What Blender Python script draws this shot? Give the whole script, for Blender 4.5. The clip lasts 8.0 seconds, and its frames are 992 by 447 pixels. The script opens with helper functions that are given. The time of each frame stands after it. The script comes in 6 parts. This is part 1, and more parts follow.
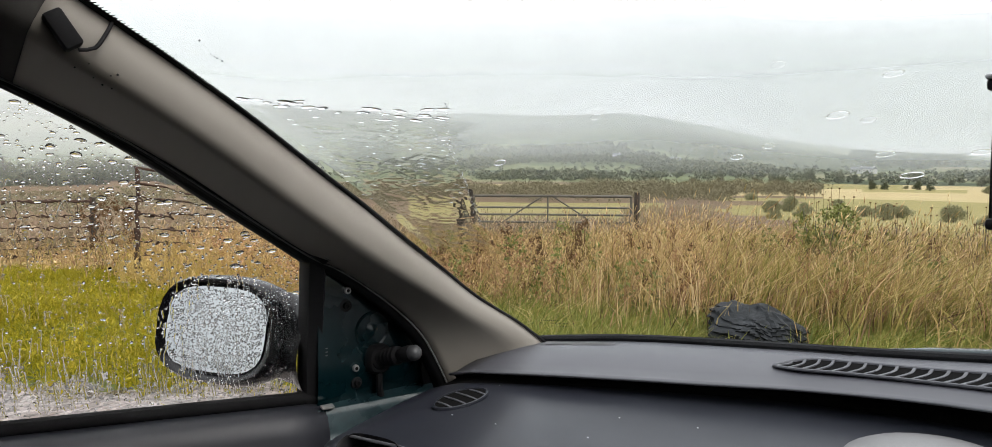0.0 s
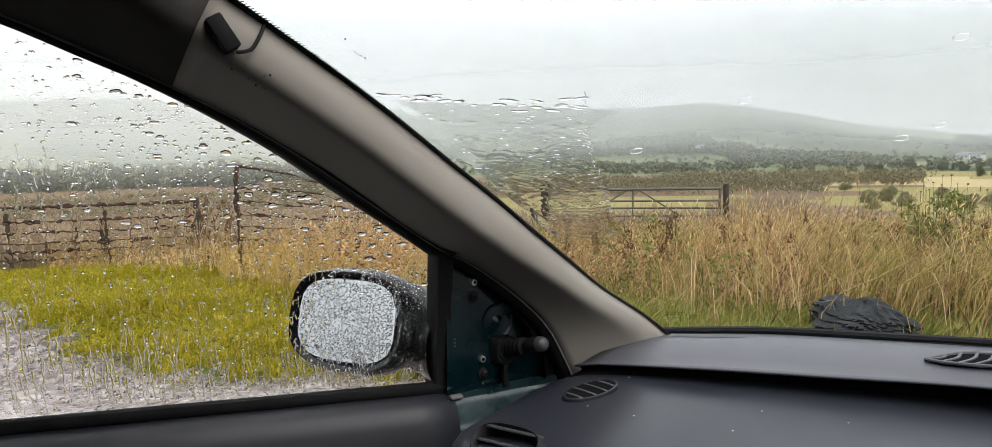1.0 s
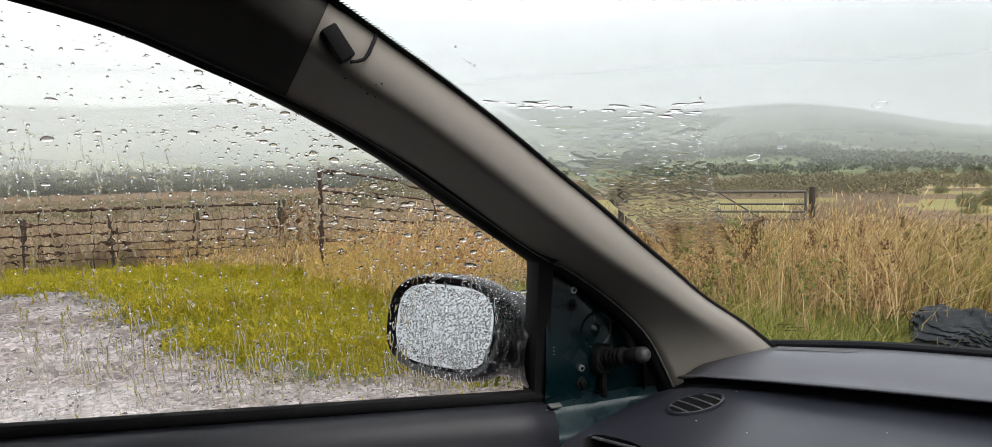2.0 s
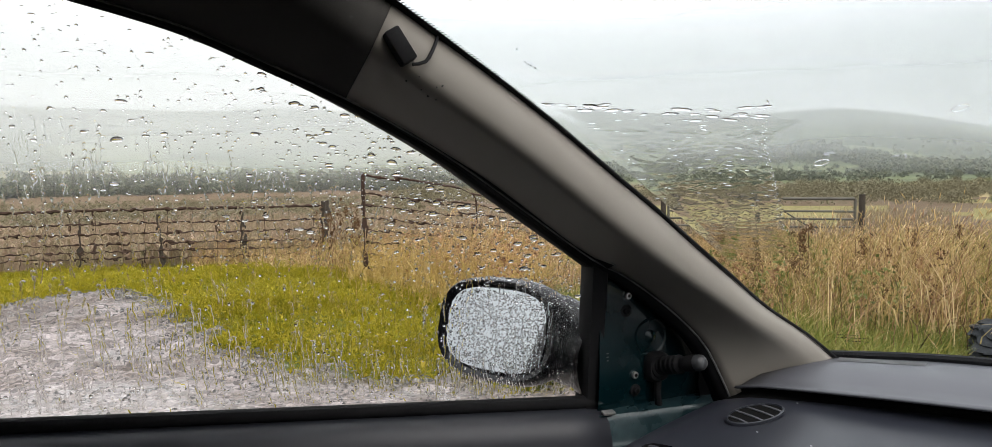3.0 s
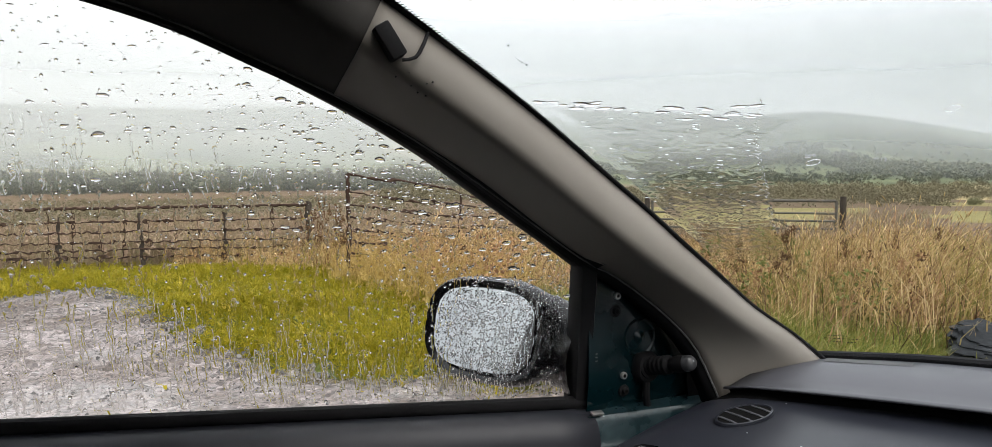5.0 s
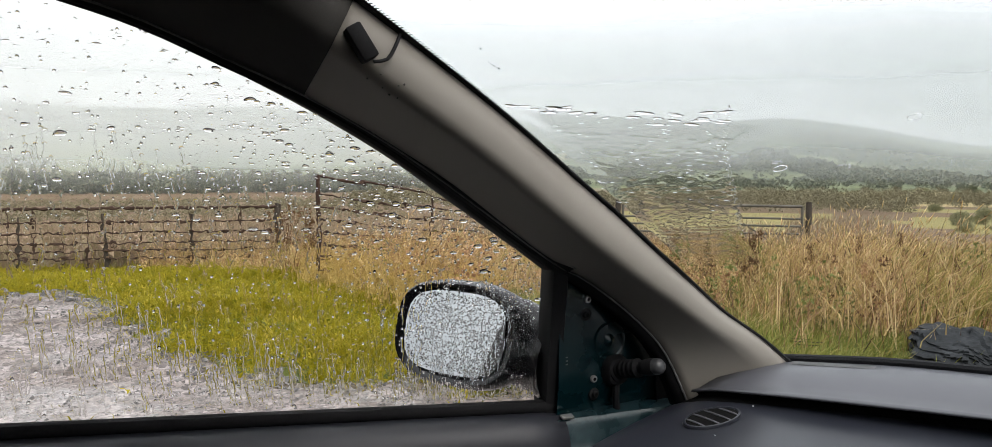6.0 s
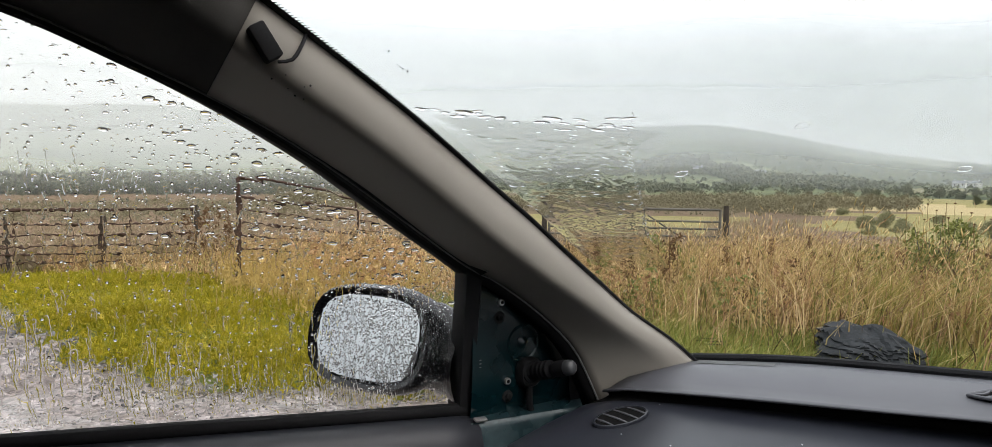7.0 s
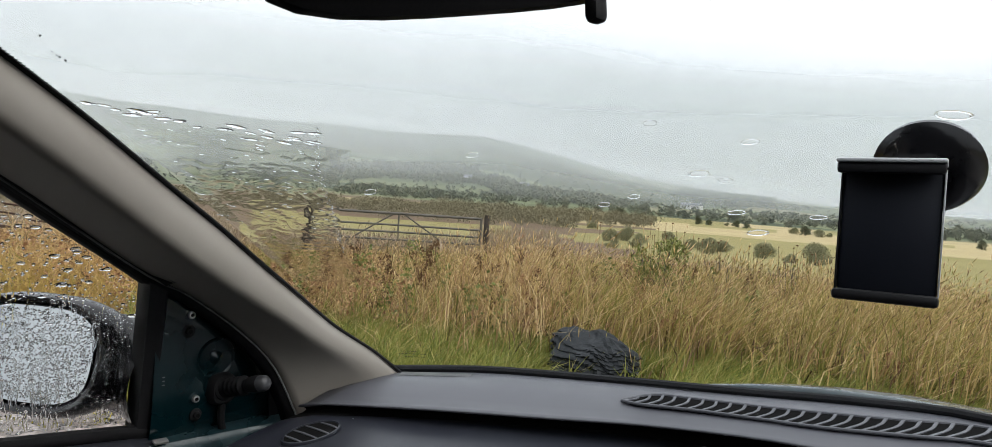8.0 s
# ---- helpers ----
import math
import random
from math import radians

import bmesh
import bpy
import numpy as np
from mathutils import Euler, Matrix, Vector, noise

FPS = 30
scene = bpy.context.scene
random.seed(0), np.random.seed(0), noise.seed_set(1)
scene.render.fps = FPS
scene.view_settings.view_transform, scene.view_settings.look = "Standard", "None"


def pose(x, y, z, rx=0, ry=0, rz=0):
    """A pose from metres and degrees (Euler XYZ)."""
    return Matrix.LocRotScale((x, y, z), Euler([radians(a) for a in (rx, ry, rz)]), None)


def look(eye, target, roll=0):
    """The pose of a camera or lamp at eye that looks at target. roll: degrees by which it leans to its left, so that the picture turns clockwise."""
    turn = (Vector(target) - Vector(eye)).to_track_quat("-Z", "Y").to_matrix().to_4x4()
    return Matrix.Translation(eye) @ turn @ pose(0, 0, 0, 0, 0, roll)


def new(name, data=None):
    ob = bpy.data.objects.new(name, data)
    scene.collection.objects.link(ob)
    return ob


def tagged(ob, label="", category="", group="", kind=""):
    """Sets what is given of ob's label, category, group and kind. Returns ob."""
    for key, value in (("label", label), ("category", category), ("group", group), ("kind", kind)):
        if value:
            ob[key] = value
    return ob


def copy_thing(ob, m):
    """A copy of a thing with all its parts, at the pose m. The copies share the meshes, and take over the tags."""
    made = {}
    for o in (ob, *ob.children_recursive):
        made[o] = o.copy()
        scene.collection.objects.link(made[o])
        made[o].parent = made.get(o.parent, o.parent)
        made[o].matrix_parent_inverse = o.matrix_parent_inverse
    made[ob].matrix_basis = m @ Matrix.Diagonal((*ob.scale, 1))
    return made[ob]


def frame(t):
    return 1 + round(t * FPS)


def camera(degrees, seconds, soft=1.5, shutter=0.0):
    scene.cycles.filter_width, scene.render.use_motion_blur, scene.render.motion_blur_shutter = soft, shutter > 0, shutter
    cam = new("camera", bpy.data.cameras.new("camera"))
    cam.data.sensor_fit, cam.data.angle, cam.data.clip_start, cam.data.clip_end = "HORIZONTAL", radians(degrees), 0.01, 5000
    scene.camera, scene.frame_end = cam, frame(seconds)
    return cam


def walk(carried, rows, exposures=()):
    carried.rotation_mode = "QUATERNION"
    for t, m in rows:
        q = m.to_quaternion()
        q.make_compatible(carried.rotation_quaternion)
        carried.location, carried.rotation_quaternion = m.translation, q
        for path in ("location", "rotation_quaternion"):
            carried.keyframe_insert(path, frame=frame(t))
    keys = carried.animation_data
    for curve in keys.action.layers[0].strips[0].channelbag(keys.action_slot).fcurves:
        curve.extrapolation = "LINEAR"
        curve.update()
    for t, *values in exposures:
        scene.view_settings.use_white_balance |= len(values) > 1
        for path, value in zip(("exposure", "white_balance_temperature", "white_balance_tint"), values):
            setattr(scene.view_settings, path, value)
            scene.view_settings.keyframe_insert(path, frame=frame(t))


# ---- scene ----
cam = camera(69.0, 8.0, soft=0.75)
PATH = [
    (0, (0.06, -0.046, 1.22), (-1.61, 1.043, 1.06), 0.2),
    (0.5, (0.043, -0.077, 1.218), (-1.691, 0.907, 1.06), -0.3),
    (1, (0.024, -0.106, 1.214), (-1.756, 0.79, 1.043), -1.1),
    (1.5, (0.006, -0.122, 1.215), (-1.831, 0.658, 1.076), -1.4),
    (2, (-0.004, -0.139, 1.221), (-1.866, 0.572, 1.06), -1.2),
    (3.5, (-0.022, -0.164, 1.219), (-1.928, 0.425, 1.083), -0.7),
    (4, (-0.026, -0.167, 1.218), (-1.925, 0.442, 1.072), -0.6),
    (4.5, (-0.028, -0.164, 1.217), (-1.923, 0.459, 1.069), -0.6),
    (6, (-0.03, -0.162, 1.217), (-1.889, 0.563, 1.079), 0.1),
    (6.5, (-0.025, -0.161, 1.219), (-1.868, 0.604, 1.091), 0.1),
    (7, (-0.02, -0.141, 1.218), (-1.799, 0.764, 1.089), 0.5),
    (7.5, (0.007, -0.106, 1.226), (-1.61, 1.063, 1.078), 1.7),
    (8, (0.037, -0.06, 1.238), (-1.376, 1.353, 1.143), 4.1),
]
walk(cam, [(t, look(eye, target, roll)) for t, eye, target, roll in PATH], [(0.0, 1.08, 6650, 13), (3.5, 1.00, 6600, 13), (4.5, 0.99, 6600, 13), (7.0, 1.00, 6600, 13), (7.5, 1.02, 6550, 13), (8.0, 0.86, 6450, 12)])

# ---- light ----
world = bpy.data.worlds.new("world")
scene.world = world
world.use_nodes = True
wn, wl = world.node_tree.nodes, world.node_tree.links
wn.clear()
w_out, w_bg = wn.new("ShaderNodeOutputWorld"), wn.new("ShaderNodeBackground")
w_sky, w_mix, w_scale = wn.new("ShaderNodeTexSky"), wn.new("ShaderNodeMix"), wn.new("ShaderNodeVectorMath")
w_noise, w_ramp, w_map, w_co = wn.new("ShaderNodeTexNoise"), wn.new("ShaderNodeValToRGB"), wn.new("ShaderNodeMapping"), wn.new("ShaderNodeTexCoord")
w_sky.sky_type, w_sky.sun_disc = "NISHITA", False
w_sky.sun_elevation, w_sky.sun_rotation = radians(48), radians(70)
w_sky.dust_density, w_sky.air_density = 6.0, 1.5
w_scale.operation, w_scale.inputs["Scale"].default_value = "SCALE", 0.10
# an overcast deck: thick pale cloud with faint soft patches over the clear sky
w_map.inputs["Scale"].default_value = (1.2, 1.2, 4.0)
w_noise.inputs["Scale"].default_value, w_noise.inputs["Detail"].default_value = 1.6, 4.0
w_ramp.color_ramp.elements[0].position, w_ramp.color_ramp.elements[0].color = 0.25, (0.82, 0.865, 0.90, 1)
w_ramp.color_ramp.elements[1].position, w_ramp.color_ramp.elements[1].color = 0.75, (0.97, 0.985, 1.0, 1)
w_mix.data_type = "RGBA"
w_mix.inputs["Factor"].default_value = 0.9
wl.new(w_co.outputs["Generated"], w_map.inputs["Vector"])
wl.new(w_map.outputs["Vector"], w_noise.inputs["Vector"])
wl.new(w_noise.outputs["Fac"], w_ramp.inputs["Fac"])
wl.new(w_sky.outputs["Color"], w_scale.inputs[0])
wl.new(w_scale.outputs["Vector"], w_mix.inputs["A"])
wl.new(w_ramp.outputs["Color"], w_mix.inputs["B"])
w_sep, w_up = wn.new("ShaderNodeSeparateXYZ"), wn.new("ShaderNodeMapRange")
# an overcast sky is brighter overhead than at the horizon
for key, v in zip(("From Min", "From Max", "To Min", "To Max"), (0.0, 1.0, 0.61, 1.62)):
    w_up.inputs[key].default_value = v
wl.new(w_co.outputs["Generated"], w_sep.inputs[0])
wl.new(w_sep.outputs["Z"], w_up.inputs["Value"])
wl.new(w_up.outputs["Result"], w_bg.inputs["Strength"])
wl.new(w_mix.outputs["Result"], w_bg.inputs["Color"])
wl.new(w_bg.outputs["Background"], w_out.inputs["Surface"])

sun_data = bpy.data.lights.new("sun", "SUN")
sun_data.energy, sun_data.angle, sun_data.color = 0.9, radians(40), (1.0, 0.97, 0.92)
sun = new("sun", sun_data)
sun.matrix_world = look((30, 12, 40), (0, 0, 0))
tagged(sun, kind="structure")


# ---- materials ----
def mat(name, a, b, scale=8.0, rough=0.6, metal=0.0, bump=0.0, fine=60.0, spec=0.5, island=0.0, rough_var=0.0, coat=0.0, stretch=None, translucent=0.0, per_object=0.0, span=None):
    """Two colours mixed by broad and fine grain, with relief."""
    m = bpy.data.materials.new(name)
    m.use_nodes = True
    n, l = m.node_tree.nodes, m.node_tree.links
    p = n["Principled BSDF"]
    co = n.new("ShaderNodeTexCoord")
    vec = co.outputs["Object"]
    if stretch:
        mp = n.new("ShaderNodeMapping")
        mp.inputs["Scale"].default_value = stretch
        l.new(vec, mp.inputs["Vector"])
        vec = mp.outputs["Vector"]
    big, small = n.new("ShaderNodeTexNoise"), n.new("ShaderNodeTexNoise")
    big.inputs["Scale"].default_value, big.inputs["Detail"].default_value = scale, 5
    small.inputs["Scale"].default_value, small.inputs["Detail"].default_value = fine, 3
    l.new(vec, big.inputs["Vector"])
    l.new(vec, small.inputs["Vector"])
    add = n.new("ShaderNodeMath")
    add.operation = "MULTIPLY_ADD"
    add.inputs[1].default_value = 0.45
    l.new(small.outputs["Fac"], add.inputs[0])
    half = n.new("ShaderNodeMath")
    half.operation = "MULTIPLY"
    half.inputs[1].default_value = 0.6
    l.new(big.outputs["Fac"], half.inputs[0])
    l.new(half.outputs[0], add.inputs[2])
    fac = add.outputs[0]
    if island or per_object:
        src = n.new("ShaderNodeNewGeometry").outputs["Random Per Island"] if island else n.new("ShaderNodeObjectInfo").outputs["Random"]
        mx = n.new("ShaderNodeMix")
        mx.inputs["Factor"].default_value = island or per_object
        l.new(fac, mx.inputs["A"])
        l.new(src, mx.inputs["B"])
        fac = mx.outputs["Result"]
    ramp = n.new("ShaderNodeValToRGB")
    cols = [a, b] if not isinstance(a[0], tuple) else list(a)
    lo, hi = span or ((0.3, 0.7) if not island else (0.12, 0.88))
    els = ramp.color_ramp.elements
    while len(els) < len(cols):
        els.new(0.5)
    for i, c in enumerate(cols):
        els[i].position = lo + (hi - lo) * i / (len(cols) - 1)
        els[i].color = (*c, 1)
    l.new(fac, ramp.inputs["Fac"])
    l.new(ramp.outputs["Color"], p.inputs["Base Color"])
    p.inputs["Roughness"].default_value, p.inputs["Metallic"].default_value = rough, metal
    p.inputs["Specular IOR Level"].default_value = spec
    p.inputs["Coat Weight"].default_value = coat
    if rough_var:
        rr = n.new("ShaderNodeMapRange")
        rr.inputs["To Min"].default_value, rr.inputs["To Max"].default_value = rough - rough_var, rough + rough_var
        rr.inputs["From Min"].default_value, rr.inputs["From Max"].default_value = 0.35, 0.65
        l.new(big.outputs["Fac"], rr.inputs["Value"])
        l.new(rr.outputs["Result"], p.inputs["Roughness"])
    if bump:
        bp = n.new("ShaderNodeBump")
        bp.inputs["Strength"].default_value, bp.inputs["Distance"].default_value = min(1.0, bump * 20), bump
        l.new(small.outputs["Fac"], bp.inputs["Height"])
        l.new(bp.outputs["Normal"], p.inputs["Normal"])
    if translucent:
        tr, mixs = n.new("ShaderNodeBsdfTranslucent"), n.new("ShaderNodeMixShader")
        l.new(ramp.outputs["Color"], tr.inputs["Color"])
        mixs.inputs[0].default_value = translucent
        l.new(p.outputs[0], mixs.inputs[1])
        l.new(tr.outputs[0], mixs.inputs[2])
        l.new(mixs.outputs[0], n["Material Output"].inputs["Surface"])
    return m


def pane_mat(name, tint, gloss):
    """A thin clear sheet: light goes straight through, with a faint mirror gloss."""
    m = bpy.data.materials.new(name)
    m.use_nodes = True
    n, l = m.node_tree.nodes, m.node_tree.links
    n.remove(n["Principled BSDF"])
    tr, gl, mx = n.new("ShaderNodeBsdfTransparent"), n.new("ShaderNodeBsdfGlossy"), n.new("ShaderNodeMixShader")
    tr.inputs["Color"].default_value = (*tint, 1)
    gl.inputs["Roughness"].default_value = 0.02
    mx.inputs[0].default_value = gloss
    l.new(tr.outputs[0], mx.inputs[1])
    l.new(gl.outputs[0], mx.inputs[2])
    l.new(mx.outputs[0], n["Material Output"].inputs["Surface"])
    return m


def water_mat():
    m = bpy.data.materials.new("rain_water")
    m.use_nodes = True
    n, l = m.node_tree.nodes, m.node_tree.links
    n.remove(n["Principled BSDF"])
    gl = n.new("ShaderNodeBsdfGlass")
    gl.inputs["IOR"].default_value, gl.inputs["Roughness"].default_value = 1.33, 0.0
    gl.inputs["Color"].default_value = (1, 1, 1, 1)
    l.new(gl.outputs[0], n["Material Output"].inputs["Surface"])
    return m


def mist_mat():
    """Haze for translucent sheets: partly clear, the rest scattering the sky's light; each sheet's own veil says how
    thick it hangs.
    """
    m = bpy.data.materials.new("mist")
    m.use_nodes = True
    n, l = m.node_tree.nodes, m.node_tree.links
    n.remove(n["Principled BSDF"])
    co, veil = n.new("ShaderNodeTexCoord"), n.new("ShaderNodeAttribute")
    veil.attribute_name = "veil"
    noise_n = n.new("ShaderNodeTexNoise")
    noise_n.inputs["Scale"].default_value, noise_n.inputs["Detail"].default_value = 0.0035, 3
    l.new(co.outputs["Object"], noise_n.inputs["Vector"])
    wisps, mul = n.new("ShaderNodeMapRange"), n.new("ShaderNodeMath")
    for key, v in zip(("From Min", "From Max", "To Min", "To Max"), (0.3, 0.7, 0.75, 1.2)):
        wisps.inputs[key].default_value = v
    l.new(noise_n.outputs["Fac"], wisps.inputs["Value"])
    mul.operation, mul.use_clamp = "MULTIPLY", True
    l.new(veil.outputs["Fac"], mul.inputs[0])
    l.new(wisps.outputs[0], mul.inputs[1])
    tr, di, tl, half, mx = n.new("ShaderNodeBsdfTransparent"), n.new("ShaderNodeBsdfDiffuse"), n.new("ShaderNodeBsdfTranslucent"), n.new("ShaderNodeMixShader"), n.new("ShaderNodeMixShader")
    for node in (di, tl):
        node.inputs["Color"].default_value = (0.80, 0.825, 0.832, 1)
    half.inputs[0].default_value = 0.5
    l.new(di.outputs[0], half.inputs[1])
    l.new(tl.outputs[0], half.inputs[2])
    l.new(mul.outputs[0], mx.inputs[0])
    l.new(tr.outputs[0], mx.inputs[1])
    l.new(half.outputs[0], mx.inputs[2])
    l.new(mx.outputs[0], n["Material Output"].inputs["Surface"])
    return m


M_TRIM = mat("pillar_trim_plastic", (0.195, 0.178, 0.155), (0.222, 0.205, 0.180), 5, 0.62, bump=0.0004, fine=900, spec=0.35)
M_LINING = mat("headlining_cloth", (0.047, 0.045, 0.042), (0.062, 0.059, 0.055), 9, 0.95, bump=0.0006, fine=700, spec=0.1)
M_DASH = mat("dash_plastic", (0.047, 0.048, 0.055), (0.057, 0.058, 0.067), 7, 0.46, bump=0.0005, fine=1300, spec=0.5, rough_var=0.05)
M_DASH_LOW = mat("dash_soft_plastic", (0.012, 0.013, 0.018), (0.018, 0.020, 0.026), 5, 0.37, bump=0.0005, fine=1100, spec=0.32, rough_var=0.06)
M_BLACK = mat("black_plastic", (0.006, 0.006, 0.007), (0.012, 0.012, 0.013), 14, 0.62, bump=0.0002, fine=700, spec=0.2)
M_GLOSSBLACK = mat("glossy_black_plastic", (0.005, 0.005, 0.006), (0.008, 0.008, 0.009), 12, 0.18, fine=200, spec=0.24)
# near-black that stands in for shade inside recesses
M_WELL = mat("painted_recess_shade", (0.004, 0.004, 0.004), (0.006, 0.006, 0.006), 14, 0.95, fine=300, spec=0.05)
M_RUBBER = mat("seal_rubber", (0.007, 0.007, 0.008), (0.014, 0.014, 0.015), 20, 0.75, bump=0.0003, fine=500, spec=0.15)
M_TEAL = mat("teal_paint", (0.0005, 0.0070, 0.0092), (0.0012, 0.0125, 0.0156), 10, 0.27, metal=0.1, fine=160, spec=0.3, coat=0.2, rough_var=0.08)
# paler copy of the teal: the wet ledge's highlights are in the colour
M_TEAL_WET = mat("highlighted_wet_teal_paint", (0.0006, 0.008, 0.011), (0.016, 0.038, 0.044), 24, 0.30, metal=0.1, bump=0.0004, fine=90, spec=0.22, coat=0.15, rough_var=0.15)
M_KNOB = mat("worn_grey_plastic", (0.022, 0.023, 0.025), (0.040, 0.042, 0.045), 30, 0.45, fine=300, spec=0.4)
M_DOORCARD = mat("door_card_plastic", (0.011, 0.012, 0.017), (0.016, 0.018, 0.024), 9, 0.55, bump=0.0005, fine=1000)
M_SILVER = mat("silver_plastic", (0.42, 0.43, 0.44), (0.50, 0.51, 0.52), 9, 0.42, metal=0.3, fine=400)
M_PODGREY = mat("pale_grey_plastic", (0.13, 0.13, 0.132), (0.16, 0.16, 0.163), 9, 0.5, fine=400)
M_PAD = mat("matt_navy_rubber", (0.005, 0.007, 0.012), (0.008, 0.010, 0.017), 20, 0.55, bump=0.0002, fine=700, spec=0.3)
M_WHITEWALL = mat("limewash", (0.36, 0.355, 0.34), (0.48, 0.475, 0.455), 0.4, 0.9, fine=3)
M_ROOFSLATE = mat("roof_slate", (0.10, 0.105, 0.115), (0.16, 0.165, 0.175), 0.6, 0.7, fine=4)
M_STEEL = mat("zinc_steel", (0.45, 0.45, 0.44), (0.62, 0.62, 0.60), 60, 0.35, metal=0.9, fine=300)
M_LABEL = mat("grey_film", (0.10, 0.10, 0.10), (0.14, 0.14, 0.14), 20, 0.35, fine=200)
M_MIRROR = mat("mirror_silver", (0.44, 0.46, 0.475), (0.48, 0.50, 0.515), 5, 0.02, metal=1.0, fine=80)
M_GLASS = pane_mat("clear_pane", (0.985, 0.995, 0.99), 0.003)
M_SCREEN = pane_mat("laminated_screen", (0.918, 0.938, 0.942), 0.008)
M_WATER = water_mat()


def gravel_mat():
    """Crushed stone under a skin of rainwater: pebble cells of differing greys, brown drier patches, sheets of standing water."""
    m = mat("wet_gravel", ((0.042, 0.031, 0.024), (0.096, 0.076, 0.064), (0.165, 0.140, 0.130), (0.220, 0.194, 0.188)), None, 0.8, 0.5, fine=11, spec=0.4, span=(0.36, 0.64))
    n, l = m.node_tree.nodes, m.node_tree.links
    p = n["Principled BSDF"]
    base = p.inputs["Base Color"].links[0].from_socket
    co = n.new("ShaderNodeTexCoord")
    grey = None
    bumps = []
    for scale, lo, hi in ((30.0, 0.45, 1.45), (90.0, 0.7, 1.3)):
        cell, val, rng_ = n.new("ShaderNodeTexVoronoi"), n.new("ShaderNodeSeparateColor"), n.new("ShaderNodeMapRange")
        cell.inputs["Scale"].default_value = scale
        l.new(co.outputs["Object"], cell.inputs["Vector"])
        l.new(cell.outputs["Color"], val.inputs["Color"])
        rng_.inputs["To Min"].default_value, rng_.inputs["To Max"].default_value = lo, hi
        l.new(val.outputs[0], rng_.inputs["Value"])
        mul = n.new("ShaderNodeVectorMath")
        mul.operation = "SCALE"
        l.new(grey or base, mul.inputs[0])
        l.new(rng_.outputs["Result"], mul.inputs["Scale"])
        grey = mul.outputs["Vector"]
        bumps.append(cell.outputs["Distance"])
    l.new(grey, p.inputs["Base Color"])
    # standing water fills the hollows: smooth there, stony in between
    pool, wet = n.new("ShaderNodeTexNoise"), n.new("ShaderNodeMapRange")
    pool.inputs["Scale"].default_value, pool.inputs["Detail"].default_value = 1.1, 6
    l.new(co.outputs["Object"], pool.inputs["Vector"])
    wet.interpolation_type = "SMOOTHSTEP"
    for key, v in zip(("From Min", "From Max", "To Min", "To Max"), (0.19, 0.37, 0.0, 1.0)):
        wet.inputs[key].default_value = v
    sep, lean = n.new("ShaderNodeSeparateXYZ"), n.new("ShaderNodeMath")
    lean.operation, lean.inputs[1].default_value = "MULTIPLY_ADD", 0.055
    l.new(co.outputs["Object"], sep.inputs[0])
    l.new(sep.outputs["X"], lean.inputs[0])
    l.new(pool.outputs["Fac"], lean.inputs[2])
    l.new(lean.outputs[0], wet.inputs["Value"])
    rough, relief = n.new("ShaderNodeMapRange"), n.new("ShaderNodeMapRange")
    rough.inputs["To Min"].default_value, rough.inputs["To Max"].default_value = 0.90, 0.26
    relief.inputs["To Min"].default_value, relief.inputs["To Max"].default_value = 0.8, 0.10
    for node in (rough, relief):
        l.new(wet.outputs["Result"], node.inputs["Value"])
    l.new(rough.outputs["Result"], p.inputs["Roughness"])
    bp = n.new("ShaderNodeBump")
    bp.invert = True
    bp.inputs["Distance"].default_value = 0.012
    l.new(relief.outputs["Result"], bp.inputs["Strength"])
    l.new(bumps[0], bp.inputs["Height"])
    l.new(bp.outputs["Normal"], p.inputs["Normal"])
    return m


M_GRAVEL = gravel_mat()
M_STONE = mat("loose_stone", ((0.018, 0.016, 0.015), (0.04, 0.036, 0.034), (0.085, 0.078, 0.073), (0.26, 0.245, 0.24)), None, 9, 0.45, bump=0.003, fine=80, island=0.7)
M_TURF = mat("turf_soil", ((0.055, 0.050, 0.022), (0.075, 0.085, 0.025), (0.10, 0.12, 0.03)), None, 0.8, 0.9, bump=0.03, fine=14, spec=0.05)
M_MOOR = mat("rough_moor", ((0.082, 0.056, 0.038), (0.132, 0.092, 0.062), (0.105, 0.090, 0.052)), None, 0.12, 0.95, bump=0.15, fine=1.4, spec=0.05)
M_FIELD = mat("pasture", ((0.15, 0.135, 0.055), (0.195, 0.168, 0.07), (0.225, 0.19, 0.085)), None, 0.05, 0.9, bump=0.08, fine=0.8, spec=0.05)
M_STRAW = mat("stubble", (0.27, 0.215, 0.11), (0.34, 0.275, 0.15), 0.05, 0.9, bump=0.08, fine=0.7, spec=0.05)


